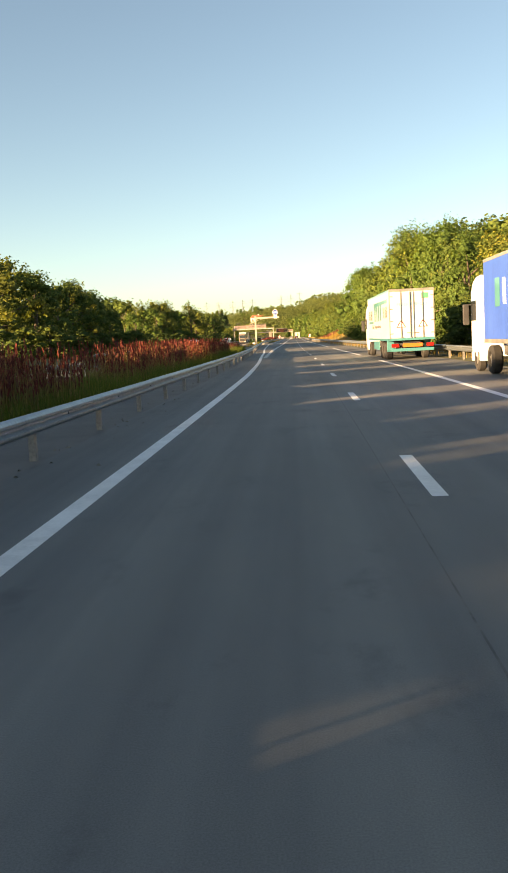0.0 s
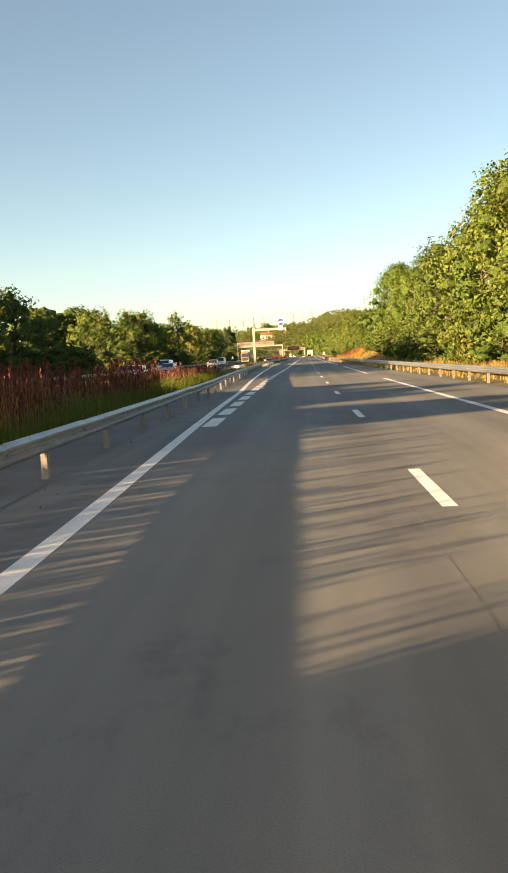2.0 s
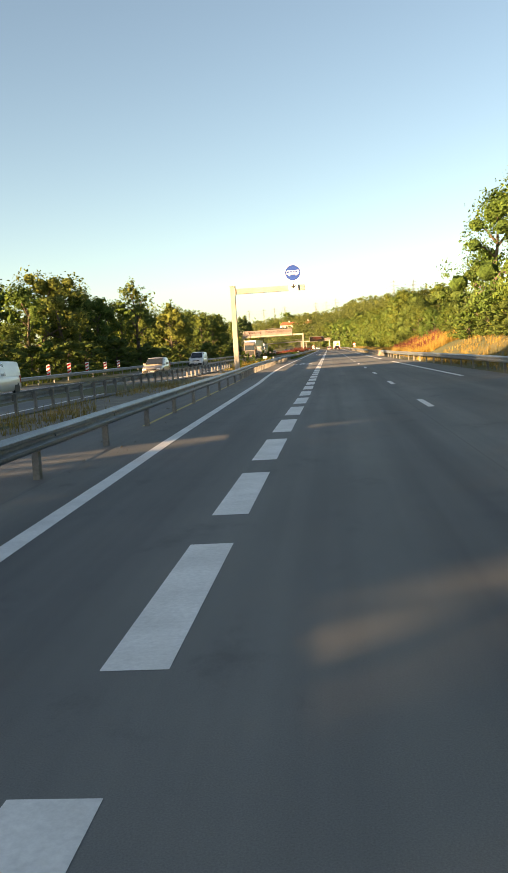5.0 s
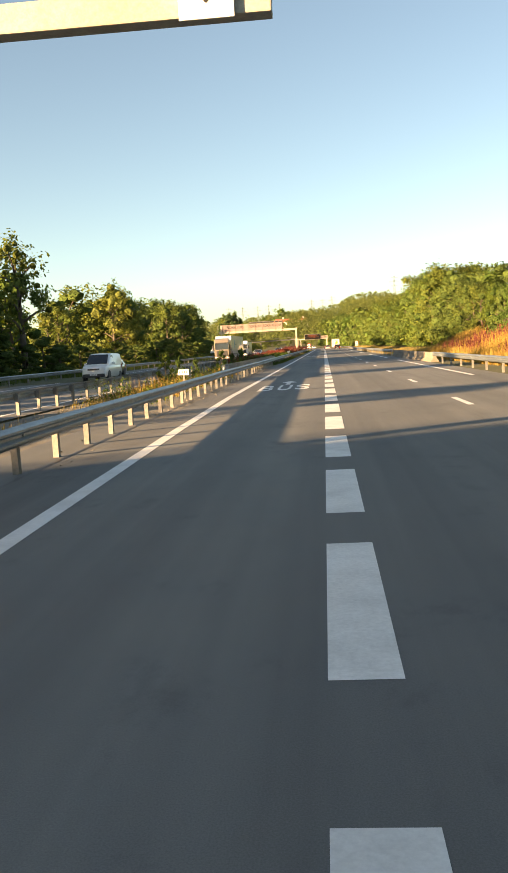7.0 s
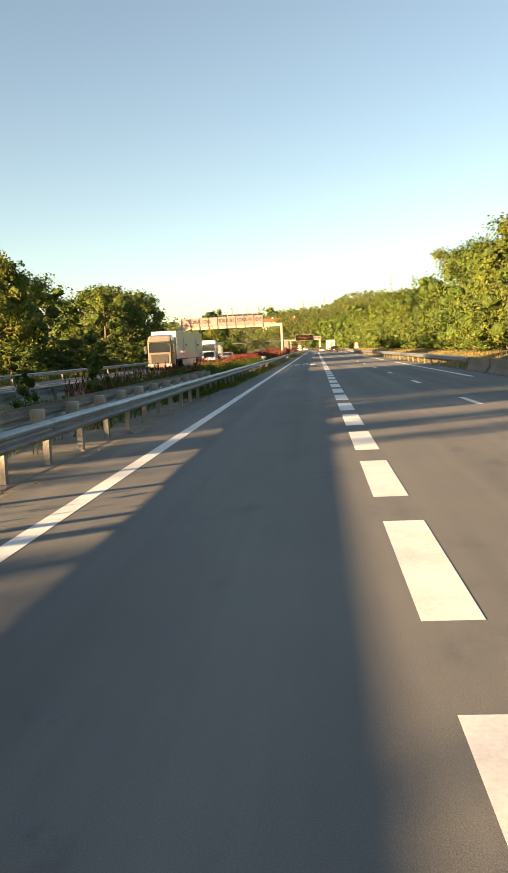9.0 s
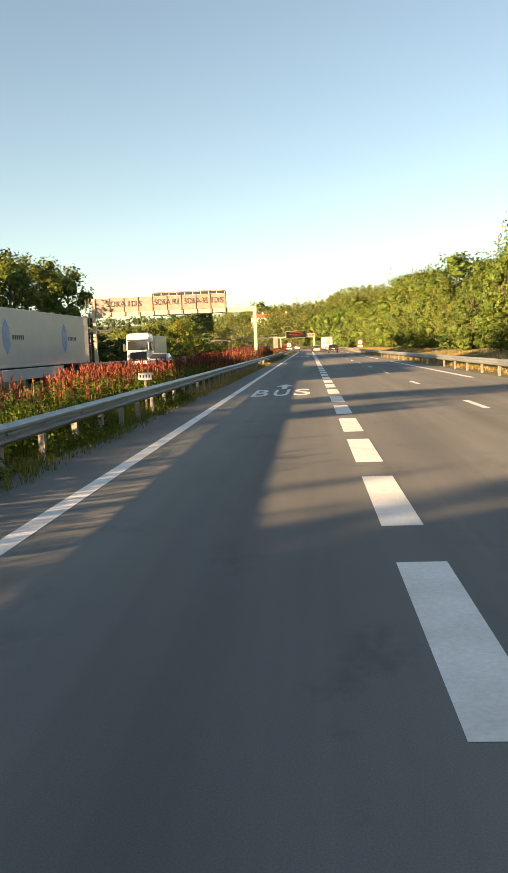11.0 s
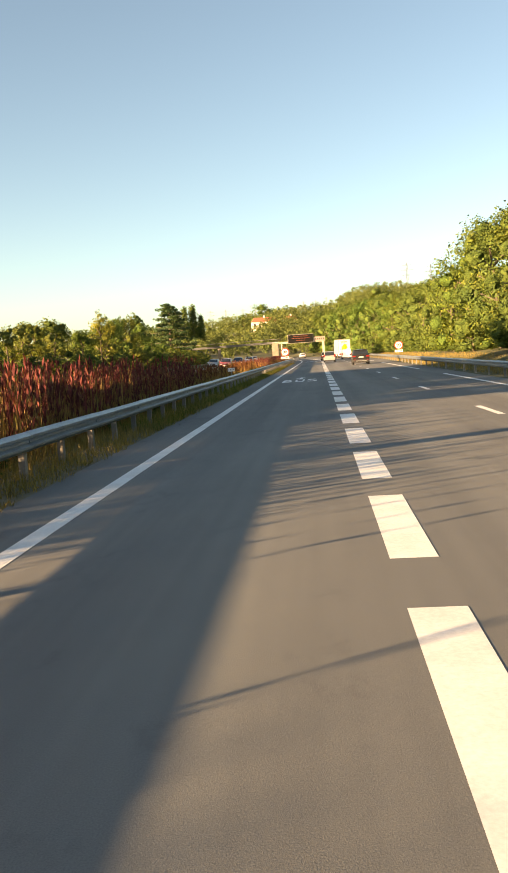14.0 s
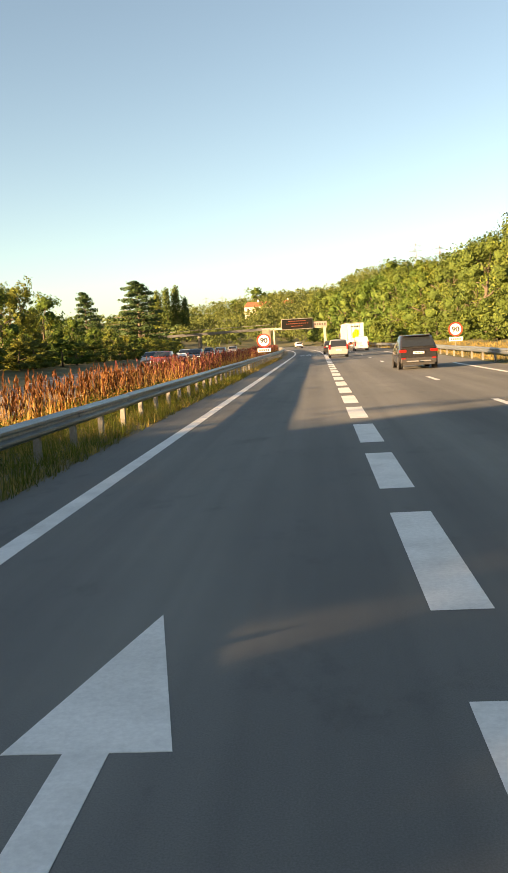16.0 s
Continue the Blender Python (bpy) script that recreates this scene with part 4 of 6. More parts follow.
docks("dock_weeds", railL(1.6), -9.2, 232, 300, 700, (0.9, 1.35), "sparse dark brown dock weeds behind the guard rail", 37, 0.52, DOCK_BROWN)
docks("dock_weeds", railL(0.9), -9.5, 290, 430, 3000, (0.9, 1.45), "rust-red dock weeds towards the bend", 35, 0.4, DOCK_RED, 9)
grass("reserve_grass", railL(1.9), -8.8, -178, -30, 6500, (0.2, 0.6), GRASS_GREEN, "rough green grass on the central reserve", 41, 0.008)
grass("reserve_grass", railL(2.6), -8.8, -80, -28, 2200, (0.4, 1.0), GRASS_GREEN, "tall green weeds on the central reserve", 51, 0.012)
grass("reserve_grass", railL(0.5), -9.2, 88, 180, 5600, (0.15, 0.55), GRASS_GREEN, "lush green weeds behind the guard rail", 42, 0.008)
grass("reserve_grass", lambda y: -4.5, -9.2, 165, 238, 4500, (0.12, 0.36), GRASS_DRY, "straw-coloured dry grass under the guard rail", 43, 0.006, patch=0.42)
grass("reserve_grass", railL(1.2), -9.2, 238, 340, 3500, (0.12, 0.36), GRASS_DRY, "straw-coloured dry grass among the weeds", 50, 0.006, patch=0.42)
grass("reserve_grass", lambda y: -4.4, -6.8, 100, 156, 4000, (0.06, 0.24), GRASS_GREEN, "short green grass along the asphalt edge", 44, 0.006, 0.5, patch=0.4)
grass("reserve_grass", -6.2, -9.0, -20, 100, 900, (0.12, 0.45), GRASS_DRY, "thin dry grass on the gravel reserve", 45, 0.008, patch=0.5)
grass("verge_grass", railR(0.4), 17, -180, 50, 4600, (0.2, 0.6), GRASS_DRY, "dry grass below the trees", 46, 0.011)
grass("verge_grass", railR(1.6), 18, 62, 112, 7500, (0.5, 1.15), GRASS_DRY, "tall golden grass on the bank", 47, 0.012, 0.2)
grass("reserve_grass", lambda y: -4.4, -6.6, 152, 345, 10000, (0.05, 0.24), GRASS_OLIVE, "short dense olive grass under the guard rail", 52, 0.008, 0.9)
docks("dock_weeds", railR(2.4), 17, 66, 106, 700, (1.0, 1.5), "reddish weeds among golden grass on the bank", 36, 0.45)
grass("verge_grass", railR(0.3), 15, 100, 430, 14000, (0.08, 0.3), GRASS_DRY, "dry straw-coloured grass behind the guard rail", 48, 0.009, 0.5, 5)
grass("far_verge_grass", -22.5, -28.5, -60, 260, 5000, (0.3, 0.7), GRASS_GREEN, "shaded grass beyond the opposite carriageway", 49, 0.015)


def broad_weeds(name, u0, u1, y0, y1, n, h, label, seed, patch=0.4):
    """Low bushy weeds: bunches of broad leaves on short stems."""
    rng = np.random.default_rng(seed)
    pts = scatter(rng, u0, u1, y0, y1, n, patch, 0.3)
    stems_v, stems_f = blades(rng, pts, (h[0], h[1]), 0.008, 0.15, 3)
    tops = []
    for x, yy, z in pts:
        t = rng.uniform(h[0], h[1])
        for k in range(3):
            tops.append((x + rng.normal() * 0.10, yy + rng.normal() * 0.10, z + t * (0.35 + 0.3 * k)))
    v, f, soft = leaf_cloud(rng, tops, 9, (0.13, 0.28), (0.022, 0.055), 0.8)
    thing = tagged(empty(name), label, "weeds", kind="stuff")
    quads("stems", stems_v, stems_f, GRASS_GREEN, thing)
    quads("leaves", v, f, WEED_GREEN, thing, soft)
    return thing


broad_weeds("green_weeds", railL(0.4), -9.0, 98, 165, 2700, (0.35, 1.0), "lush broad-leaved green weeds behind the guard rail", 61)
broad_weeds("green_weeds", lambda y: -4.75, railL(0.4), 100, 152, 420, (0.08, 0.28), "low green weeds under the guard rail", 62)
grass("reserve_grass", railL(0.7), -8.6, 50, 80, 190, (0.3, 0.8), GRASS_DRY, "tall pale feathery weeds between the guard rails", 64, 0.010, 0.25, 8, 0.45)
broad_weeds("green_weeds", railL(0.7), -8.4, 44, 96, 150, (0.3, 0.9), "scattered green weeds on the gravel reserve", 65, 0.5)
broad_weeds("green_weeds", railL(0.5), -8.8, 165, 300, 900, (0.15, 0.5), "scattered green weeds among the docks", 63, 0.5)
DRY_SOIL = material("dry_litter_soil", [(0.3, (0.10, 0.088, 0.055)), (0.7, (0.20, 0.17, 0.10))], 1.5, 24.0, 0.95, bump=0.5, fine_mix=0.6)
tagged(strip("dry_verge", [(150, -5.6), (162, -7.2), (420, -7.2)], [(y, u + 0.05) for y, u in LEFT_EDGE], 150, 420, -0.012, DRY_SOIL, 3), "dry soil and straw under the guard rail", "ground", kind="structure")
tagged(strip("gravel_strip", [(-320, -8.3), (-30, -8.3), (-20, -9.0), (90, -9.0), (104, -6.2)], [(y, u + 0.1) for y, u in LEFT_EDGE], -24, 104, -0.004, GRAVEL, 3), "pale gravel between the guard rails", "ground", kind="structure")
# ---- gantries and signs ----


def bus_gantry(y):
    """A cantilever post with a round blue sign and an arrow plate over the bus lane."""
    g = tagged(empty("cantilever_gantry", pose(mid(y), y, 0)), "cream steel cantilever carrying a round blue bus sign", "gantry")
    part("post", box_bm(-5.86, -5.50, -0.18, 0.18, -0.2, 6.42, 0.02), WHITE_STEEL, g)
    part("post_cap", box_bm(-5.90, -5.46, -0.21, 0.21, 6.42, 6.46, 0.01), WHITE_STEEL, g)
    part("base_plate", box_bm(-5.98, -5.38, -0.3, 0.3, -0.02, 0.03, 0.005), GALV_DULL, g)
    part("arm", box_bm(-5.50, -0.40, -0.15, 0.15, 5.86, 6.24, 0.02), WHITE_STEEL, g)
    part("flange", box_bm(-5.52, -5.44, -0.2, 0.2, 5.78, 6.32, 0.01), WHITE_STEEL, g)
    s = part("round_sign", disc_bm(0.62, 0.03, 48), SIGN_WHITE, g, "round blue sign with a white bus")
    s.matrix_basis = pose(-1.20, -0.22, 7.13)
    b = part("blue_face", disc_bm(0.55, 0.006, 48), SIGN_BLUE, s)
    b.matrix_basis = pose(0, -0.008, 0)
    bus = poly_bm([(-0.44, -0.13), (0.46, -0.13), (0.46, 0.12), (0.40, 0.16), (-0.36, 0.16), (-0.44, 0.10)], 0.004)
    o = part("bus_symbol", bus, SIGN_WHITE, s)
    o.matrix_basis = pose(0, -0.014, 0)
    for x in (-0.33, -0.13, 0.07, 0.27):
        w = part("symbol_window", box_bm(x - 0.075, x + 0.075, -0.004, 0, 0.0, 0.11), SIGN_BLUE, s)
        w.matrix_basis = pose(0, -0.016, 0)
    for x in (-0.24, 0.24):
        w = part("symbol_wheel", disc_bm(0.075, 0.004, 16), SIGN_WHITE, s)
        w.matrix_basis = pose(x, -0.018, -0.14)
    pl = part("arrow_plate", box_bm(-1.56, -0.86, -0.24, -0.21, 5.80, 6.48, 0.008), SIGN_WHITE, g, "white plate with a black downward arrow")
    a = part("arrow", poly_bm([(-1.25, 6.34), (-1.17, 6.34), (-1.17, 6.17), (-0.98, 6.22), (-1.21, 5.98), (-1.44, 6.22), (-1.25, 6.17)], 0.004), BLACK, pl)
    a.matrix_basis = pose(0, -0.248, 0)
    part("sign_bracket", box_bm(-1.26, -1.14, -0.2, -0.15, 6.0, 7.2, 0.01), GALV_DULL, g)
    return g


bus_gantry(28.9)


RUST_RIB = material("brown_steel_rib", [(0.3, (0.16, 0.10, 0.07)), (0.7, (0.26, 0.17, 0.12))], 1.5, 20.0, 0.7, bump=0.08)
DARK_STEEL = material("dark_grey_steel", [(0.3, (0.10, 0.105, 0.115)), (0.7, (0.16, 0.165, 0.175))], 0.5, 9.0, 0.65, bump=0.05)


def tube(points, r, seg=5):
    """A thin round line through the points."""
    bm = bmesh.new()
    rows = []
    for i, p in enumerate(points):
        d = (points[min(i + 1, len(points) - 1)] - points[max(i - 1, 0)]).normalized()
        q = d.to_track_quat("Z", "Y")
        rows.append([bm.verts.new(p + q @ Vector((r * math.cos(2 * math.pi * k / seg), r * math.sin(2 * math.pi * k / seg), 0))) for k in range(seg)])
    for a, b in zip(rows, rows[1:]):
        for k in range(seg):
            bm.faces.new((a[k], a[(k + 1) % seg], b[(k + 1) % seg], b[k]))
    return bm


def portal_gantry(y):
    """The back of a large direction sign on a portal over the opposite carriageway, with graffiti."""
    g = tagged(empty("portal_gantry", pose(mid(y), y, 0)), "cream portal gantry, back of a sign sprayed with graffiti", "gantry")
    part("leg", box_bm(-6.24, -5.90, -0.17, 0.17, -0.2, 5.86, 0.02), WHITE_STEEL, g)
    part("leg_cap", box_bm(-6.29, -5.85, -0.22, 0.22, 5.86, 5.90, 0.01), WHITE_STEEL, g)
    part("beam", box_bm(-23.4, -5.90, -0.16, 0.16, 5.38, 5.84, 0.02), WHITE_STEEL, g)
    part("leg", box_bm(-23.0, -22.66, -0.17, 0.17, -0.2, 7.3, 0.02), WHITE_STEEL, g)
    for x in (-23.62, -23.28):
        part("ladder_rail", box_bm(x - 0.025, x + 0.025, -0.25, -0.2, 0.3, 7.4, 0.005), GALV_DULL, g)
    rung = box_bm(-23.62, -23.28, -0.24, -0.21, 0, 0.03)
    rm = bpy.data.meshes.new("rung")
    rung.to_mesh(rm)
    rung.free()
    rm.materials.append(GALV_DULL)
    for k in range(22):
        again("rung", rm, g, pose(0, 0, 0.5 + 0.31 * k))
    panel = box_bm(0, 1.49, -0.24, -0.18, 5.86, 7.30, 0.01)
    pm = bpy.data.meshes.new("panel")
    panel.to_mesh(pm)
    panel.free()
    pm.materials.append(PANEL)
    rib = box_bm(-0.035, 0.035, -0.30, -0.24, 5.42, 7.30, 0.006)
    ribm = bpy.data.meshes.new("rib")
    rib.to_mesh(ribm)
    rib.free()
    ribm.materials.append(RUST_RIB)
    for k in range(9):
        again("panel", pm, g, pose(-22.6 + 1.5 * k, 0, 0))
        again("rib", ribm, g, pose(-22.6 + 1.5 * k, 0, 0))
    again("rib", ribm, g, pose(-9.1, 0, 0))
    part("walkway", box_bm(-22.6, -9.0, 0.2, 0.9, 5.42, 5.48, 0.005), GALV_DULL, g)
    part("handrail", box_bm(-22.6, -9.0, 0.88, 0.92, 6.4, 6.44, 0.005), GALV_DULL, g)
    # Black hoop frame; its bottom run stands in for the board's shaded lower edge.
    hoop = [Vector((-16.6, -0.2, 5.36)), Vector((-9.15, -0.2, 5.36)), Vector((-9.0, -0.2, 5.42)), Vector((-8.96, -0.2, 7.1)), Vector((-9.0, -0.2, 7.5)), Vector((-9.15, -0.2, 7.62)), Vector((-9.45, -0.2, 7.64)), Vector((-16.4, -0.2, 7.64)), Vector((-16.55, -0.2, 7.5)), Vector((-16.6, -0.2, 7.3))]
    part("lamp_frame_shade_edge", tube(hoop, 0.055, 6), BLACK, g)
    lamp = box_bm(-0.36, 0.36, -0.42, -0.24, 7.34, 7.58, 0.02)
    lm = bpy.data.meshes.new("lamp_housing")
    lamp.to_mesh(lm)
    lamp.free()
    lm.materials.append(BLACK)
    for k in range(9):
        again("lamp_housing", lm, g, pose(-16.05 + 0.82 * k, 0, 0))
    part("lamp_rail", box_bm(-16.5, -9.05, -0.30, -0.24, 7.60, 7.66), GALV_DULL, g)
    for text, x, w in (("SOKA.1DIS", -21.4, 3.6), ("SOKA.", -16.4, 1.7), ("R1.", -14.5, 0.8), ("SOKA-95", -13.3, 2.4), ("1DIS", -10.5, 1.2)):
        lettering("graffiti", text, 0.58, w, GRAFFITI, g, pose(x, -0.315, 6.42, 90, random.uniform(-2, 2), 0), 0.003)
    return g


portal_gantry(211.6)


def message_gantry(y):
    """A portal over the carriageway with a dark message board with amber dots."""
    g = tagged(empty("message_gantry", pose(0, y, 0)), "portal gantry with a dark electronic message board", "gantry")
    part("leg", box_bm(-16.1, -14.0, -0.4, 0.4, -0.3, 5.55, 0.04), CONCRETE, g)
    part("leg", box_bm(-13.0, -12.6, -0.2, 0.2, -0.3, 5.6, 0.02), WHITE_STEEL, g)
    part("leg", box_bm(1.15, 1.9, -0.2, 0.2, -0.3, 5.3, 0.02), WHITE_STEEL, g)
    part("beam", box_bm(-16.1, 2.1, -0.2, 0.2, 5.15, 5.75, 0.02), WHITE_STEEL, g)
    bd = part("message_board", box_bm(-10.4, -1.9, -0.8, -0.25, 5.2, 7.9, 0.04), DEEP_BLACK, g, "dark message board with amber writing")
    part("board_frame", box_bm(-10.55, -1.75, -0.7, -0.24, 5.05, 8.05, 0.03), GALV_DULL, g)
    glow = bpy.data.materials.new("amber_lights")
    glow.use_nodes = True
    gp = glow.node_tree.nodes["Principled BSDF"]
    gp.inputs["Base Color"].default_value = (0.10, 0.02, 0.008, 1)
    gp.inputs["Emission Color"].default_value = (1.0, 0.10, 0.02, 1)
    gp.inputs["Emission Strength"].default_value = 0.012
    for z, x0, x1 in ((7.25, -8.6, -3.6), (6.55, -9.2, -3.0), (5.85, -7.8, -4.6)):
        x = x0
        while x < x1:
            w = random.uniform(0.3, 0.5)
            part("light_bar", box_bm(x, x + w, -0.82, -0.80, z, z + 0.22), glow, bd)
            x += w + 0.14
    pn = part("side_panel", box_bm(-1.6, 2.15, -0.4, -0.2, 5.4, 6.9, 0.03), PANEL, g, "beige panel with dark marks")
    for k in range(5):
        part("mark", box_bm(-1.3 + 0.68 * k, -0.9 + 0.68 * k, -0.42, -0.40, 5.85, 6.45), GRAFFITI, pn)
    return g


message_gantry(500.0)


def speed_sign(u, y, z, post_side=0.0):
    s = tagged(empty("speed_limit_sign", pose(mid(y) + u, y, ground_height(u, y))), "round red-bordered 90 speed sign with a plate below", "road sign", "speed limit signs")
    top = z - ground_height(u, y)
    part("post", cyl_bm(0.045, 0.045, top + 0.5, 10), GALV_DULL, s)
    d = part("sign_face", disc_bm(0.63, 0.03, 40), SIGN_RED, s)
    d.matrix_basis = pose(0, -0.08, top)
    w = part("white_face", disc_bm(0.50, 0.006, 40), SIGN_WHITE, d)
    w.matrix_basis = pose(0, -0.007, 0)
    lettering("number", "90", 0.50, 0.70, BLACK, d, pose(-0.35, -0.014, -0.25, 90, 0, 0), 0.004, 0.035)
    p = part("plate", box_bm(-0.6, 0.6, -0.10, -0.07, top - 1.05, top - 0.70, 0.006), SIGN_WHITE, s, "white plate with dark marks")
    for k in range(5):
        part("mark", box_bm(-0.45 + 0.19 * k, -0.33 + 0.19 * k, -0.105, -0.10, top - 0.96, top - 0.79), BLACK, p)
    return s


speed_sign(-5.5, 334, 1.93)
speed_sign(11.75, 334, 1.93)


def km_plaque(u, y, z=0.98):
    s = tagged(empty("marker_plaque", pose(mid(y) + u, y, 0)), "small white marker plaque on a short post", "marker", "marker plaques")
    part("post", box_bm(-0.03, 0.03, -0.03, 0.03, -0.2, z - 0.05, 0.005), GALV_DULL, s)
    p = part("plate", box_bm(-0.19, 0.19, -0.05, -0.03, z - 0.1, z + 0.10, 0.006), SIGN_WHITE, s)
    for k in range(4):
        part("mark", box_bm(-0.15 + 0.085 * k, -0.115 + 0.085 * k, -0.054, -0.05, z - 0.04, z + 0.04), BLACK, p)
    return s


for y in (-43.0, 48.3, 146.5, 249.0):
    km_plaque(lerp(LEFT_RAIL, y) - 0.25, y)

# striped marker posts and a warning sign beyond the opposite carriageway
for i, y in enumerate((30.0, 38.0, 44.0, 50.0, 57.0, 63.0)):
    s = tagged(empty("chevron_post", pose(mid(y) - 23.0, y, ground_height(-23, y))), "red and white striped marker board", "marker post", "striped marker boards")
    b = part("board", box_bm(-0.18, 0.18, -0.02, 0.02, 0.45, 1.5, 0.02), SIGN_WHITE, s)
    for k in range(3):
        z = 0.55 + 0.32 * k
        st = part("stripe", poly_bm([(-0.17, z), (0.17, z + 0.14), (0.17, z + 0.29), (-0.17, z + 0.15)], 0.004), SIGN_RED, b)
        st.matrix_basis = pose(0, -0.026, 0)
    part("foot", box_bm(-0.03, 0.03, -0.03, 0.03, -0.2, 0.5), GALV_DULL, s)
tri = tagged(empty("warning_sign", pose(mid(208) - 24.6, 208, ground_height(-24.6, 208))), "triangular warning sign seen from the back", "road sign")
part("post", cyl_bm(0.04, 0.04, 2.3, 8), GALV_DULL, tri)
o = part("triangle", poly_bm([(-0.65, 1.2), (0.65, 1.2), (0.0, 2.35)], 0.02), SIGN_WHITE, tri)
o.matrix_basis = pose(0, -0.06, 0)

# concrete barrier blocks on the right
bl = bmesh.new()
pr = [(-0.30, 0.0), (-0.30, 0.08), (-0.12, 0.30), (-0.08, 0.72), (0.08, 0.72), (0.12, 0.30), (0.30, 0.08), (0.30, 0.0)]
ends = []
for yy in (0.0, 5.4):
    ends.append([bl.verts.new((x, yy, z)) for x, z in pr])
for i in range(len(pr)):
    j = (i + 1) % len(pr)
    bl.faces.new((ends[0][i], ends[0][j], ends[1][j], ends[1][i]))
bl.faces.new(ends[0][::-1])
bl.faces.new(ends[1])
bmesh.ops.recalc_face_normals(bl, faces=bl.faces[:])
blm = bpy.data.meshes.new("block")
bl.to_mesh(blm)
bl.free()
blm.materials.append(CONCRETE)
for k in range(6):
    y = 82.0 + 6.0 * k
    a, b = at(lerp(RIGHT_RAIL, y), y), at(lerp(RIGHT_RAIL, y + 6), y + 6)
    ob = new("barrier_block", blm)
    ob.matrix_basis = pose(a.x, a.y, -0.02, 0, 0, math.degrees(math.atan2(-(b.x - a.x), b.y - a.y)))
    tagged(ob, "sunlit concrete barrier block at the hard shoulder", "barrier", "concrete barrier blocks")

# footbridge beyond the bend, house on the hill, power line
br = tagged(empty("footbridge"), "slender concrete bridge over the opposite carriageway", "bridge")
bm = bmesh.new()
sec = [(-150, 516, 4.6), (-60, 518, 5.5), (-36, 519, 5.95), (-15, 520, 6.3)]
rows = []
for x, yy, z in sec:
    rows.append([bm.verts.new(c) for c in ((x, yy - 1.6, z), (x, yy + 1.6, z), (x, yy + 1.2, z - 0.75), (x, yy - 1.2, z - 0.75))])
for a, b in zip(rows, rows[1:]):
    for i in range(4):
        bm.faces.new((a[i], a[(i + 1) % 4], b[(i + 1) % 4], b[i]))
bm.faces.new(rows[-1])
bm.faces.new(rows[0][::-1])
bmesh.ops.recalc_face_normals(bm, faces=bm.faces[:])
part("deck", bm, DARK_STEEL, br, "dark grey deck")
for x, z in ((-36.5, 5.0), (-62, 4.6), (-15.2, 5.4)):
    part("pier", box_bm(x - 0.5, x + 0.5, 518, 519.2, -1.5, z, 0.05), CONCRETE, br)
for dy in (-1.55, 1.55):
    for (x0, y0, z0), (x1, y1, z1) in zip(sec, sec[1:]):
        b = bmesh.new()
        branch(b, Vector((x0, y0 + dy, z0 + 0.9)), Vector((x1, y1 + dy, z1 + 0.9)), 0.05, 0.05, 6)
        part("handrail", b, GALV_DULL, br)

ROOF = material("red_roof_tiles", [(0.3, (0.30, 0.09, 0.05)), (0.7, (0.42, 0.14, 0.08))], 0.6, 6.0, 0.8, bump=0.3)
RENDER_WALL = material("pale_rendered_wall", [(0.3, (0.55, 0.50, 0.43)), (0.7, (0.70, 0.66, 0.58))], 0.4, 5.0, 0.9, bump=0.1)


def house(x, y, z, w, d, h, turn, label):
    g = tagged(empty("house", pose(x, y, z, 0, 0, turn)), label, "house", "houses on the hillside")
    part("wall", box_bm(-w / 2, w / 2, -d / 2, d / 2, -4, h, 0.05), RENDER_WALL, g)
    b = bmesh.new()
    v = [b.verts.new(c) for c in ((-w / 2 - 0.5, -d / 2 - 0.5, h), (w / 2 + 0.5, -d / 2 - 0.5, h), (w / 2 + 0.5, d / 2 + 0.5, h), (-w / 2 - 0.5, d / 2 + 0.5, h), (-w / 2 + 1.5, 0, h + d * 0.32), (w / 2 - 1.5, 0, h + d * 0.32))]
    for f in ((0, 1, 5, 4), (2, 3, 4, 5), (1, 2, 5), (3, 0, 4), (3, 2, 1, 0)):
        b.faces.new([v[i] for i in f])
    r = part("roof", b, ROOF, g)
    part("chimney", box_bm(-0.5, 0.5, -0.4, 0.4, h + d * 0.2, h + d * 0.32 + 1.2, 0.03), RENDER_WALL, r)
    n = int(w // 3)
    for k in range(n):
        xx = -w / 2 + w * (k + 0.5) / n
        wd = part("window", box_bm(xx - 0.55, xx + 0.55, -d / 2 - 0.06, -d / 2 - 0.02, h * 0.35, h * 0.8), BLACK, g)
        part("frame", box_bm(xx - 0.62, xx + 0.62, -d / 2 - 0.035, -d / 2 - 0.01, h * 0.35 - 0.08, h * 0.8 + 0.08), SIGN_WHITE, wd)
    return g


house(-34, 762, ground_height(-34 - mid(762), 762) + 3.5, 16, 9, 5.0, 8, "pale house with a red tiled roof among trees")
house(-17, 772, ground_height(-17 - mid(772), 772) + 3.0, 9, 8, 4.5, -5, "smaller pale house with a red roof among trees")


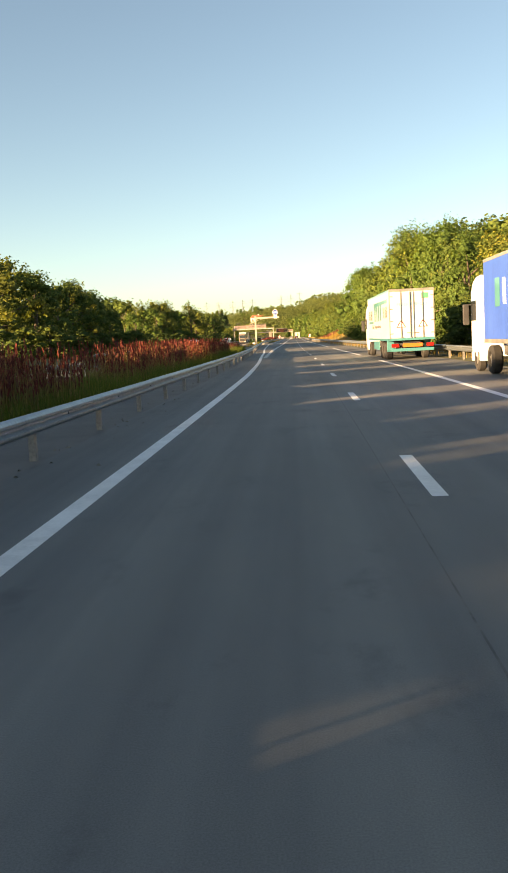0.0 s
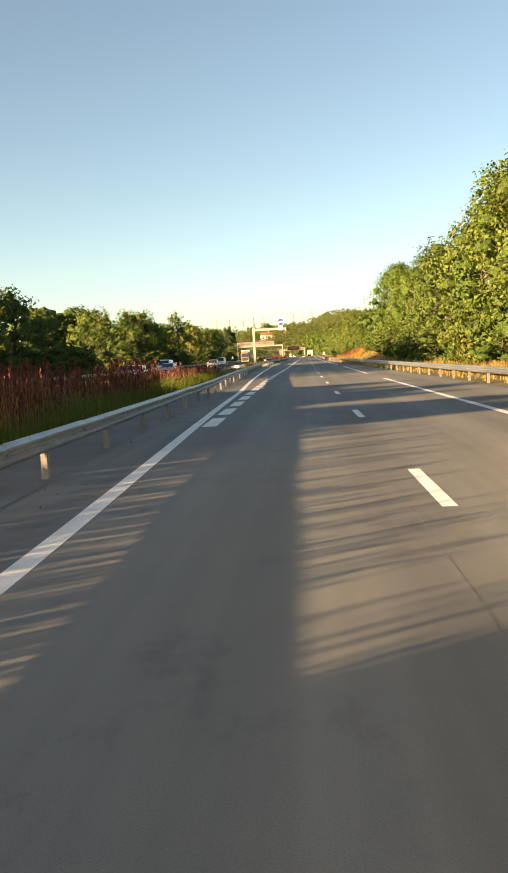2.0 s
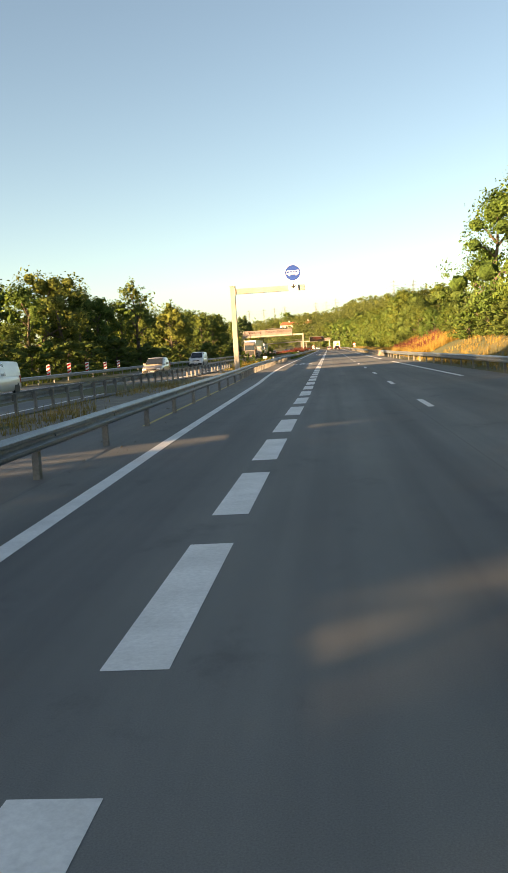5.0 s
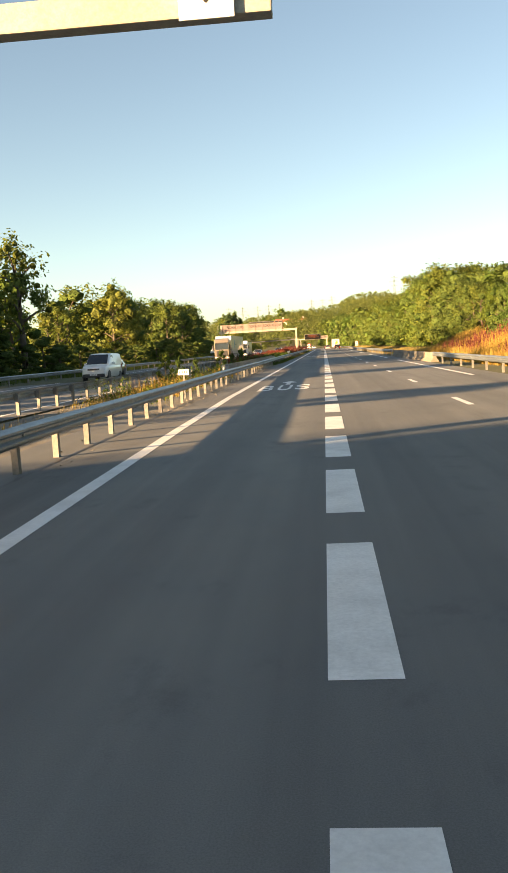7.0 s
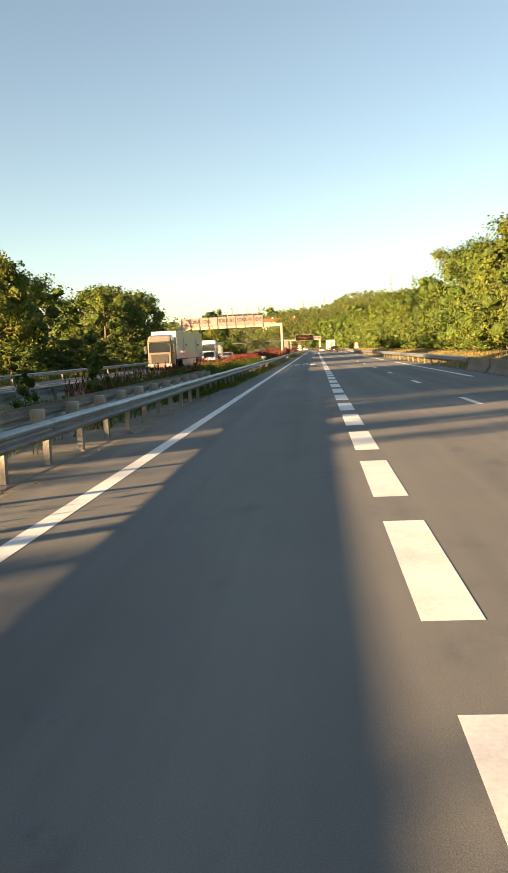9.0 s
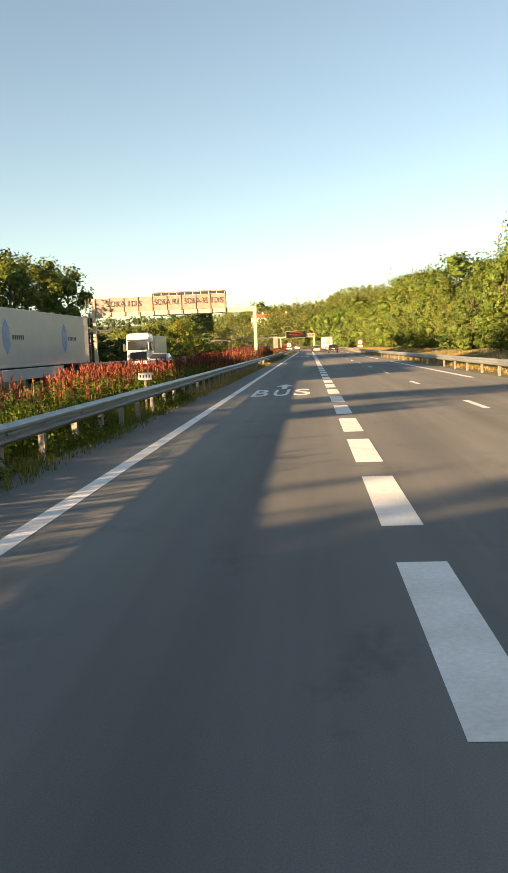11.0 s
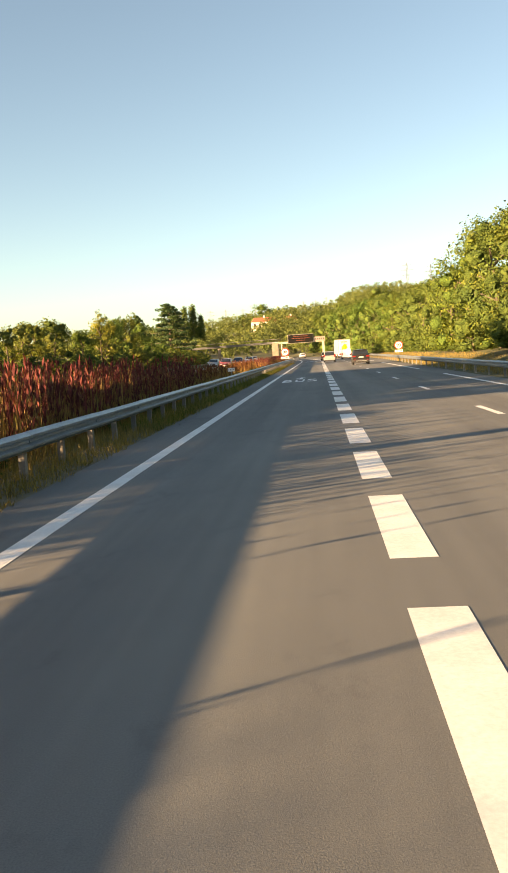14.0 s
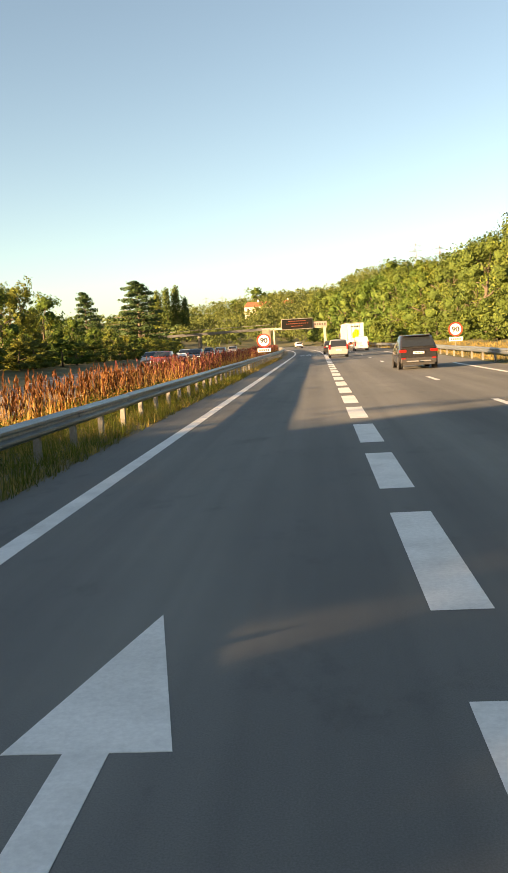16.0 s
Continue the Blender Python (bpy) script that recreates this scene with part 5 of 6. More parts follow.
def pylon(x, y, z, h, turn=0.0):
    """A lattice power pylon with three pairs of arms."""
    g = tagged(empty("power_pylon", pose(x, y, z, 0, 0, turn)), "grey lattice power pylon on the horizon", "pylon", "power pylons")
    r = h * 0.0036
    base, waist, top = h * 0.085, h * 0.028, h * 0.012
    lv = [(0.0, base), (0.18, base * 0.75), (0.36, base * 0.52), (0.55, waist), (0.7, waist * 0.8), (0.85, waist * 0.65), (1.0, top * 0.4)]
    bm = bmesh.new()
    for (a, wa), (b, wb) in zip(lv, lv[1:]):
        ca = [Vector((sx * wa, sy * wa, a * h)) for sx, sy in ((-1, -1), (1, -1), (1, 1), (-1, 1))]
        cb = [Vector((sx * wb, sy * wb, b * h)) for sx, sy in ((-1, -1), (1, -1), (1, 1), (-1, 1))]
        for i in range(4):
            branch(bm, ca[i], cb[i], r, r, 4)
            branch(bm, ca[i], cb[(i + 1) % 4], r * 0.6, r * 0.6, 4)
            branch(bm, ca[(i + 1) % 4], cb[i], r * 0.6, r * 0.6, 4)
    for f, reach in ((0.62, 0.16), (0.77, 0.20), (0.91, 0.14)):
        b = bm
        for s in (-1, 1):
            tip = Vector((s * reach * h, 0, f * h))
            for yy in (-1, 1):
                branch(b, Vector((s * waist * 0.6, yy * waist * 0.6, f * h)), tip, r * 0.8, r * 0.6, 4)
                branch(b, Vector((s * waist * 0.6, yy * waist * 0.6, f * h + 0.035 * h)), tip, r * 0.8, r * 0.6, 4)
            branch(b, tip, tip - Vector((0, 0, 0.03 * h)), r * 0.6, r * 0.6, 4)
    part("mast", bm, DARK_STEEL, g)
    return g


PY = [(-175, 1640, 36), (-150, 1650, 36), (-122, 1660, 36), (-100, 1640, 36), (-80, 1650, 36), (-20, 1640, 36), (0, 1660, 36), (18, 1650, 36), (70.5, 875, 26.5), (98, 950, 28)]
TIPS = []
for x, y, h in PY:
    z = ground_height(x - mid(min(y, 880)), y)
    pylon(x, y, z, h, random.uniform(-20, 20))
    TIPS.append((x, y, z, h))


def cable(name, a, b, sag):
    pts = [Vector(a).lerp(Vector(b), k / 16) - Vector((0, 0, sag * 4 * (k / 16) * (1 - k / 16))) for k in range(17)]
    return tagged(part(name, tube(pts, 0.03), DARK_STEEL), "thin sagging power line between pylons", "cable", "power lines")


for f, reach in ((0.62, 0.16), (0.77, 0.20), (0.91, 0.14)):
    for i, j, sag in ((8, 9, 2.0), (8, 5, 14.0), (9, 7, 14.0), (0, 1, 1.5), (1, 2, 1.5), (2, 3, 1.5), (3, 4, 1.5), (4, 5, 3.0), (5, 6, 1.5), (6, 7, 1.5)):
        for sd in (-1, 1):
            a, b = TIPS[i], TIPS[j]
            cable("power_line", (a[0] + sd * reach * a[3], a[1], a[2] + f * a[3]), (b[0] + sd * reach * b[3], b[1], b[2] + f * b[3]), sag)

# ---- vehicles ----
TYRE = material("tyre_rubber", [(0.3, (0.018, 0.018, 0.018)), (0.7, (0.032, 0.031, 0.030))], 6.0, 40.0, 0.85, bump=0.2)
RIM = material("wheel_rim", [(0.3, (0.42, 0.42, 0.42)), (0.7, (0.56, 0.56, 0.55))], 5.0, 30.0, 0.35, metal=0.8, bump=0.03)
PLASTIC = material("black_plastic", [(0.3, (0.022, 0.022, 0.023)), (0.7, (0.035, 0.035, 0.036))], 4.0, 60.0, 0.6, bump=0.05)
WINDOW = glass_material("dark_window")
RED_LAMP = material("red_lamp", [(0.3, (0.22, 0.010, 0.010)), (0.7, (0.30, 0.016, 0.014))], 8.0, 50.0, 0.15, bump=0.0, fine_mix=0.1)
CLEAR_LAMP = material("clear_lamp", [(0.3, (0.62, 0.63, 0.64)), (0.7, (0.78, 0.78, 0.78))], 8.0, 50.0, 0.12, bump=0.0, fine_mix=0.1)
PLATE = material("number_plate", [(0.3, (0.72, 0.72, 0.70)), (0.7, (0.80, 0.80, 0.78))], 3.0, 40.0, 0.4, bump=0.0, fine_mix=0.1)


def paint(name, c, rough=0.28, metal=0.0):
    d = tuple(v * 0.9 for v in c)
    return material(name, [(0.3, d), (0.7, c)], 0.9, 9.0, rough, metal=metal, bump=0.01, fine_mix=0.12, coat=0.6)


def wheel(parent, x, y, r, w, side):
    """A tyre with a dished rim and spokes; side is the side that faces out."""
    pr = [(0.58 * r, -w / 2), (0.90 * r, -w / 2), (r, -w * 0.32), (r, w * 0.32), (0.90 * r, w / 2), (0.58 * r, w / 2)]
    n = 22
    vs, fs = [], []
    for k in range(n):
        a = 2 * math.pi * k / n
        for rad, off in pr:
            vs.append((off, rad * math.cos(a), rad * math.sin(a)))
    m = len(pr)
    for k in range(n):
        for j in range(m):
            fs.append((k * m + j, k * m + (j + 1) % m, ((k + 1) % n) * m + (j + 1) % m, ((k + 1) % n) * m + j))
    wh = mesh("wheel", vs, fs, TYRE, parent, smooth=False)
    wh.matrix_basis = pose(x, y, r)
    b = bmesh.new()
    q = Euler((0, radians(90), 0)).to_matrix().to_4x4()
    bmesh.ops.create_cone(b, cap_ends=True, segments=20, radius1=0.6 * r, radius2=0.6 * r, depth=0.03, matrix=Matrix.Translation((side * w * 0.22, 0, 0)) @ q)
    bmesh.ops.create_cone(b, cap_ends=True, segments=12, radius1=0.16 * r, radius2=0.12 * r, depth=0.06, matrix=Matrix.Translation((side * w * 0.28, 0, 0)) @ q)
    for k in range(5):
        a = 2 * math.pi * k / 5
        box = box_bm(-0.02, 0.02, -0.06 * r, 0.06 * r, 0.1 * r, 0.58 * r)
        bmesh.ops.transform(box, matrix=Matrix.Translation((side * w * 0.3, 0, 0)) @ Euler((a, 0, 0)).to_matrix().to_4x4(), verts=box.verts[:])
        tmp = bpy.data.meshes.new("tmp")
        box.to_mesh(tmp)
        box.free()
        b.from_mesh(tmp)
        bpy.data.meshes.remove(tmp)
    part("rim", b, RIM, wh)
    return wh


def loft(stations, section, close=True):
    """Sections joined along y: section(station) gives the right half from low to high as (x, z); mirrored."""
    bm = bmesh.new()
    rows = []
    for st in stations:
        half = section(st)
        pts = [(x, z) for x, z in half] + [(-x, z) for x, z in reversed(half)]
        rows.append([bm.verts.new((x, st[0], z)) for x, z in pts])
    n = len(rows[0])
    for a, b in zip(rows, rows[1:]):
        for i in range(n - (0 if close else 1)):
            j = (i + 1) % n
            bm.faces.new((a[i], a[j], b[j], b[i]))
    bm.faces.new(rows[0][::-1])
    bm.faces.new(rows[-1])
    bmesh.ops.recalc_face_normals(bm, faces=bm.faces[:])
    return bm


def car(name, label, m, colour, length=4.2, width=1.78, height=1.6, hood=0.92, belt=0.95, rear="mpv", box_back=False, group="", roof_rails=False):
    """A car that heads along +y of m: body, cabin with windows and pillars, lamps, bumpers, wheels, mirrors."""
    c = tagged(empty(name, m), label, "van" if box_back else "car", group)
    L, w, H = length / 2, width / 2, height
    tail = -L
    body = [(tail, 0.42, belt - 0.12, w * 0.90), (tail + 0.12, 0.28, belt, w * 0.97), (tail + 0.7, 0.24, belt, w), (0.0, 0.22, belt, w), (L - 1.2, 0.24, belt - 0.02, w), (L - 0.55, 0.26, hood - 0.06, w * 0.97), (L - 0.15, 0.30, hood - 0.22, w * 0.90), (L, 0.40, hood - 0.34, w * 0.78)]
    part("body", loft(body, lambda s: [(s[3] * 0.90, s[1]), (s[3] * 0.99, s[1] + 0.14), (s[3], (s[1] + s[2]) / 2), (s[3] * 0.985, s[2] - 0.10), (s[3] * 0.93, s[2]), (s[3] * 0.5, s[2] + 0.025), (0, s[2] + 0.035)]), colour, c, smooth=True).data.set_sharp_from_angle(angle=radians(38))
    hb = L - 1.15 if not box_back else L - 0.95
    rt = tail + (0.10 if rear != "suv" else 0.42 if roof_rails else 0.26)
    cab = [(tail + 0.05, belt - 0.02, w * 0.93, belt + 0.02, w * 0.88), (rt + 0.16, belt - 0.02, w * 0.95, H - 0.16, w * 0.80), (rt + 0.38, belt - 0.02, w * 0.955, H - 0.03, w * 0.78), (-0.2, belt - 0.02, w * 0.96, H, w * 0.78), (hb - 0.95, belt - 0.02, w * 0.96, H - 0.05, w * 0.76), (hb, belt - 0.03, w * 0.94, belt + 0.02, w * 0.86)]
    if box_back:
        cab[0] = (tail + 0.02, belt - 0.02, w * 0.97, H - 0.25, w * 0.86)
        cab[1] = (tail + 0.10, belt - 0.02, w * 0.98, H - 0.06, w * 0.85)
    part("cabin", loft(cab, lambda s: [(s[2], s[1]), (s[2] + (s[4] - s[2]) * 0.5 + 0.02, (s[1] + s[3]) / 2), (s[4], s[3] - 0.03), (s[4] * 0.9, s[3]), (0, s[3] + 0.03)]), colour, c, smooth=True).data.set_sharp_from_angle(angle=radians(50))

    def side_x(k, f):
        s = cab[k]
        return s[2] + (s[4] - s[2]) * f + 0.018

    def side_window(y0, y1, k0, k1, z0, z1a, z1b, nm="side_window"):
        for sd in (-1, 1):
            xa0, xa1 = side_x(k0, 0.12), side_x(k0, 0.86)
            xb0, xb1 = side_x(k1, 0.12), side_x(k1, 0.86)
            v = [(sd * xa0, y0, z0), (sd * xb0, y1, z0), (sd * xb1, y1 - 0.0, z1b), (sd * xa1, y0 + 0.0, z1a)]
            v += [(x - sd * 0.03, y, z) for x, y, z in v]
            mesh(nm, v, [(0, 1, 2, 3), (4, 7, 6, 5), (0, 4, 5, 1), (1, 5, 6, 2), (2, 6, 7, 3), (3, 7, 4, 0)], WINDOW, c)

    zt = H - 0.14
    if not box_back:
        side_window(rt + 0.5, -0.25, 2, 3, belt + 0.05, zt - 0.04, zt)
    side_window(-0.12, hb - 1.0, 3, 4, belt + 0.05, zt, zt - 0.05)
    # windscreen and rear window, as slightly proud panes
    a, b = cab[4], cab[5]
    f0, f1 = 0.10, 0.92

    def pane(nm, p, q, f0, f1, out):
        pts = []
        for f in (f0, f1):
            yy, zz = p[0] + (q[0] - p[0]) * f, p[3] + (q[3] - p[3]) * f
            xx = (p[4] + (q[4] - p[4]) * f) * 0.93
            pts.append((xx, yy, zz))
        v = [(-pts[0][0], pts[0][1] + out, pts[0][2] + 0.045), (pts[0][0], pts[0][1] + out, pts[0][2] + 0.045), (pts[1][0], pts[1][1] + out, pts[1][2] + 0.045), (-pts[1][0], pts[1][1] + out, pts[1][2] + 0.045)]
        v += [(x, y - out * 2, z - 0.05) for x, y, z in v]
        mesh(nm, v, [(0, 1, 2, 3), (4, 7, 6, 5), (0, 4, 5, 1), (1, 5, 6, 2), (2, 6, 7, 3), (3, 7, 4, 0)], WINDOW, c)

    pane("windscreen", cab[4], cab[5], f0, f1, 0.02)
    if box_back:
        for x0, x1 in ((-w * 0.80, -0.05), (0.05, w * 0.80)):
            part("rear_door", box_bm(x0, x1, tail - 0.012, tail + 0.06, 0.62, H - 0.22, 0.02), colour, c)
    else:
        pane("rear_window", cab[1], cab[0], -0.02, 0.97, -0.03)
    for sd in (-1, 1):
        z0, z1 = (belt - 0.20, belt + (0.24 if rear == "mpv" else -0.06))
        xi, xo = (0.80, 0.97) if rear == "mpv" else (0.60, 0.975)
        if box_back:
            z0, z1 = 0.62, 1.15
        part("tail_lamp", box_bm(min(sd * w * xi, sd * w * xo), max(sd * w * xi, sd * w * xo), tail - 0.012, tail + 0.20, z0, z1, 0.03), RED_LAMP, c, "red tail lamp")
        if rear == "suv" and height > 1.6:
            part("reflector", box_bm(min(sd * w * 0.66, sd * w * 0.88), max(sd * w * 0.66, sd * w * 0.88), tail - 0.06, tail + 0.02, 0.50, 0.56, 0.01), RED_LAMP, c)
        part("headlamp", box_bm(min(sd * w * 0.50, sd * w * 0.86), max(sd * w * 0.50, sd * w * 0.86), L - 0.30, L - 0.03, hood - 0.36, hood - 0.20, 0.03), CLEAR_LAMP, c, "clear headlamp")
        mr = part("mirror", box_bm(min(sd * w, sd * (w + 0.2)), max(sd * w, sd * (w + 0.2)), hb - 0.95, hb - 0.83, belt + 0.02, belt + 0.18, 0.03), colour, c)
        for yy in (tail + 0.78, L - 0.82):
            wheel(c, sd * (w - 0.12), yy, 0.325 if not rear == "suv" else 0.36, 0.21, sd)
            part("wheel_arch", cyl_bm(0.40, 0.40, 0.03, 20, Matrix.Translation((sd * (w - 0.018) - 0.015, yy, 0.34)) @ Euler((0, radians(90), 0)).to_matrix().to_4x4()), PLASTIC, c)
    part("rear_bumper", box_bm(-w * 0.90, w * 0.90, tail - 0.05, tail + 0.2, 0.30, 0.56, 0.04), PLASTIC if rear == "suv" else colour, c)
    part("rear_skirt", box_bm(-w * 0.82, w * 0.82, tail - 0.03, tail + 0.2, 0.20, 0.31, 0.02), PLASTIC, c)
    part("front_bumper", box_bm(-w * 0.82, w * 0.82, L - 0.2, L + 0.05, 0.28, 0.52, 0.04), PLASTIC, c)
    part("grille", box_bm(-w * 0.45, w * 0.45, L - 0.15, L + 0.015, hood - 0.38, hood - 0.26, 0.02), PLASTIC, c)
    for yy, zz in ((tail - 0.055, 0.62 if rear != "suv" else 0.74), (L + 0.055, 0.40)):
        p = part("number_plate", box_bm(-0.26, 0.26, yy - 0.008, yy + 0.008, zz, zz + 0.11, 0.004), PLATE, c)
        for k in range(6):
            o = -0.0095 if yy < 0 else 0.0095
            part("mark", box_bm(-0.2 + 0.07 * k, -0.15 + 0.07 * k, yy + o - 0.001, yy + o + 0.001, zz + 0.025, zz + 0.085), BLACK, p)
    part("wiper", box_bm(-0.22, 0.22, tail + 0.06, tail + 0.09, belt + 0.05, belt + 0.07), PLASTIC, c)
    if roof_rails:
        part("high_brake_lamp", box_bm(-0.14, 0.14, rt + 0.14, rt + 0.3, H - 0.06, H - 0.01, 0.01), RED_LAMP, c)
        part("spoiler", box_bm(-w * 0.68, w * 0.68, rt + 0.02, rt + 0.45, H - 0.05, H - 0.01, 0.012), colour, c)
        part("bumper_trim", box_bm(-w * 0.62, w * 0.62, tail - 0.065, tail, 0.36, 0.42, 0.012), RIM, c)
        part("tow_bar", box_bm(-0.03, 0.03, tail - 0.2, tail, 0.36, 0.42, 0.012), PLASTIC, c)
        for sd in (-1, 1):
            part("roof_rail", box_bm(sd * w * 0.70 - 0.015, sd * w * 0.70 + 0.015, rt + 0.4, hb - 1.1, H - 0.02, H + 0.03, 0.01), PLASTIC, c)
    return c


SILVER = paint("silver_paint", (0.34, 0.34, 0.335), 0.35, 0.3)
WHITE_PAINT = paint("white_paint", (0.74, 0.74, 0.72))
DARK_PAINT = paint("dark_grey_paint", (0.055, 0.055, 0.06), 0.25, 0.3)
BLACK_PAINT = paint("black_car_paint", (0.022, 0.021, 0.022), 0.25, 0.1)
BLUE_GREY = paint("blue_grey_paint", (0.20, 0.25, 0.32), 0.3, 0.35)
BEIGE = paint("beige_paint", (0.42, 0.35, 0.28), 0.3, 0.3)
RED_PAINT = paint("red_paint", (0.30, 0.05, 0.04))


def drive(u, y, back=False):
    return pose(mid(y) + u, y, 0.008, 0, 0, heading(y) + (180 if back else 0))


car("people_carrier", "silver compact people carrier ahead on the motorway", drive(1.25, 336.1), SILVER, 4.2, 1.80, 1.62, 0.98, 0.93, "mpv")
car("suv", "black sport utility car with roof rails", drive(4.2, 299.3), BLACK_PAINT, 4.6, 1.88, 1.64, 1.02, 1.02, "suv", roof_rails=True)
car("panel_van", "small white panel van ahead beside a lorry", drive(5.2, 369.2), WHITE_PAINT, 4.4, 1.82, 1.82, 1.1, 1.05, "mpv", True)
car("hatchback", "dark hatchback far ahead on the motorway", drive(0.95, 356.5), DARK_PAINT, 4.1, 1.76, 1.5, 0.92, 0.95, "suv")
car("hatchback", "white car far ahead near the gantry", drive(1.6, 470), WHITE_PAINT, 4.2, 1.78, 1.5, 0.92, 0.95, "suv")
# opposite carriageway, heading towards the camera
car("panel_van", "white panel van on the opposite carriageway", drive(-16.4, 80.5, True), WHITE_PAINT, 4.9, 1.92, 1.95, 1.15, 1.1, "mpv", True)
car("minivan", "beige minivan on the opposite carriageway", drive(-13.6, 38, True), BEIGE, 4.2, 1.78, 1.6, 0.95, 0.98, "mpv")
car("hatchback", "dark hatchback on the opposite carriageway", drive(-18.6, 92, True), DARK_PAINT, 4.1, 1.76, 1.48, 0.92, 0.95, "suv")
car("estate_car", "white estate car on the opposite carriageway", drive(-14.6, -26, True), WHITE_PAINT, 4.5, 1.80, 1.48, 0.92, 0.95, "suv")
car("hatchback", "blue-grey hatchback on the opposite carriageway", drive(-17.4, -17, True), BLUE_GREY, 4.1, 1.76, 1.48, 0.92, 0.95, "suv")
car("hatchback", "silver hatchback on the opposite carriageway", drive(-14.8, -4, True), SILVER, 4.1, 1.76, 1.48, 0.92, 0.95, "suv")
car("panel_van", "white van on the opposite carriageway", drive(-17.8, 12, True), WHITE_PAINT, 4.9, 1.92, 1.95, 1.15, 1.1, "mpv", True)
car("hatchback", "pale hatchback half hidden by weeds", drive(-13.8, 198, True), SILVER, 4.1, 1.76, 1.48, 0.92, 0.95, "suv")
for u, y, col, lab in ((-14.2, 330, RED_PAINT, "red"), (-17.5, 342, SILVER, "silver"), (-14.4, 352, DARK_PAINT, "dark"), (-17.6, 366, WHITE_PAINT, "white"), (-14.2, 380, BLUE_GREY, "blue-grey"), (-17.4, 398, DARK_PAINT, "dark"), (-14.0, 412, SILVER, "silver")):
    car("hatchback", lab + " car in slow traffic on the opposite carriageway", drive(u, y, True), col, 4.1, 1.76, 1.48, 0.92, 0.95, "suv", group="queue of cars")

TEAL = paint("teal_paint", (0.055, 0.225, 0.235), 0.4)
TRAILER_WHITE = paint("trailer_white", (0.64, 0.635, 0.615), 0.4)
TRAILER_GREY = paint("trailer_grey", (0.50, 0.51, 0.53), 0.45)
CURTAIN_BLUE = material("blue_curtain", [(0.3, (0.025, 0.075, 0.32)), (0.7, (0.04, 0.11, 0.42))], 0.8, 6.0, 0.45, bump=0.12, fine_mix=0.2, stretch=(1, 1, 0.3))
LOGO_BLUE = paint("logo_blue", (0.02, 0.22, 0.62), 0.4)
ORANGE = paint("reflector_orange", (0.62, 0.16, 0.04), 0.35)
TAUPE = paint("taupe_paint", (0.24, 0.20, 0.16), 0.3, 0.3)


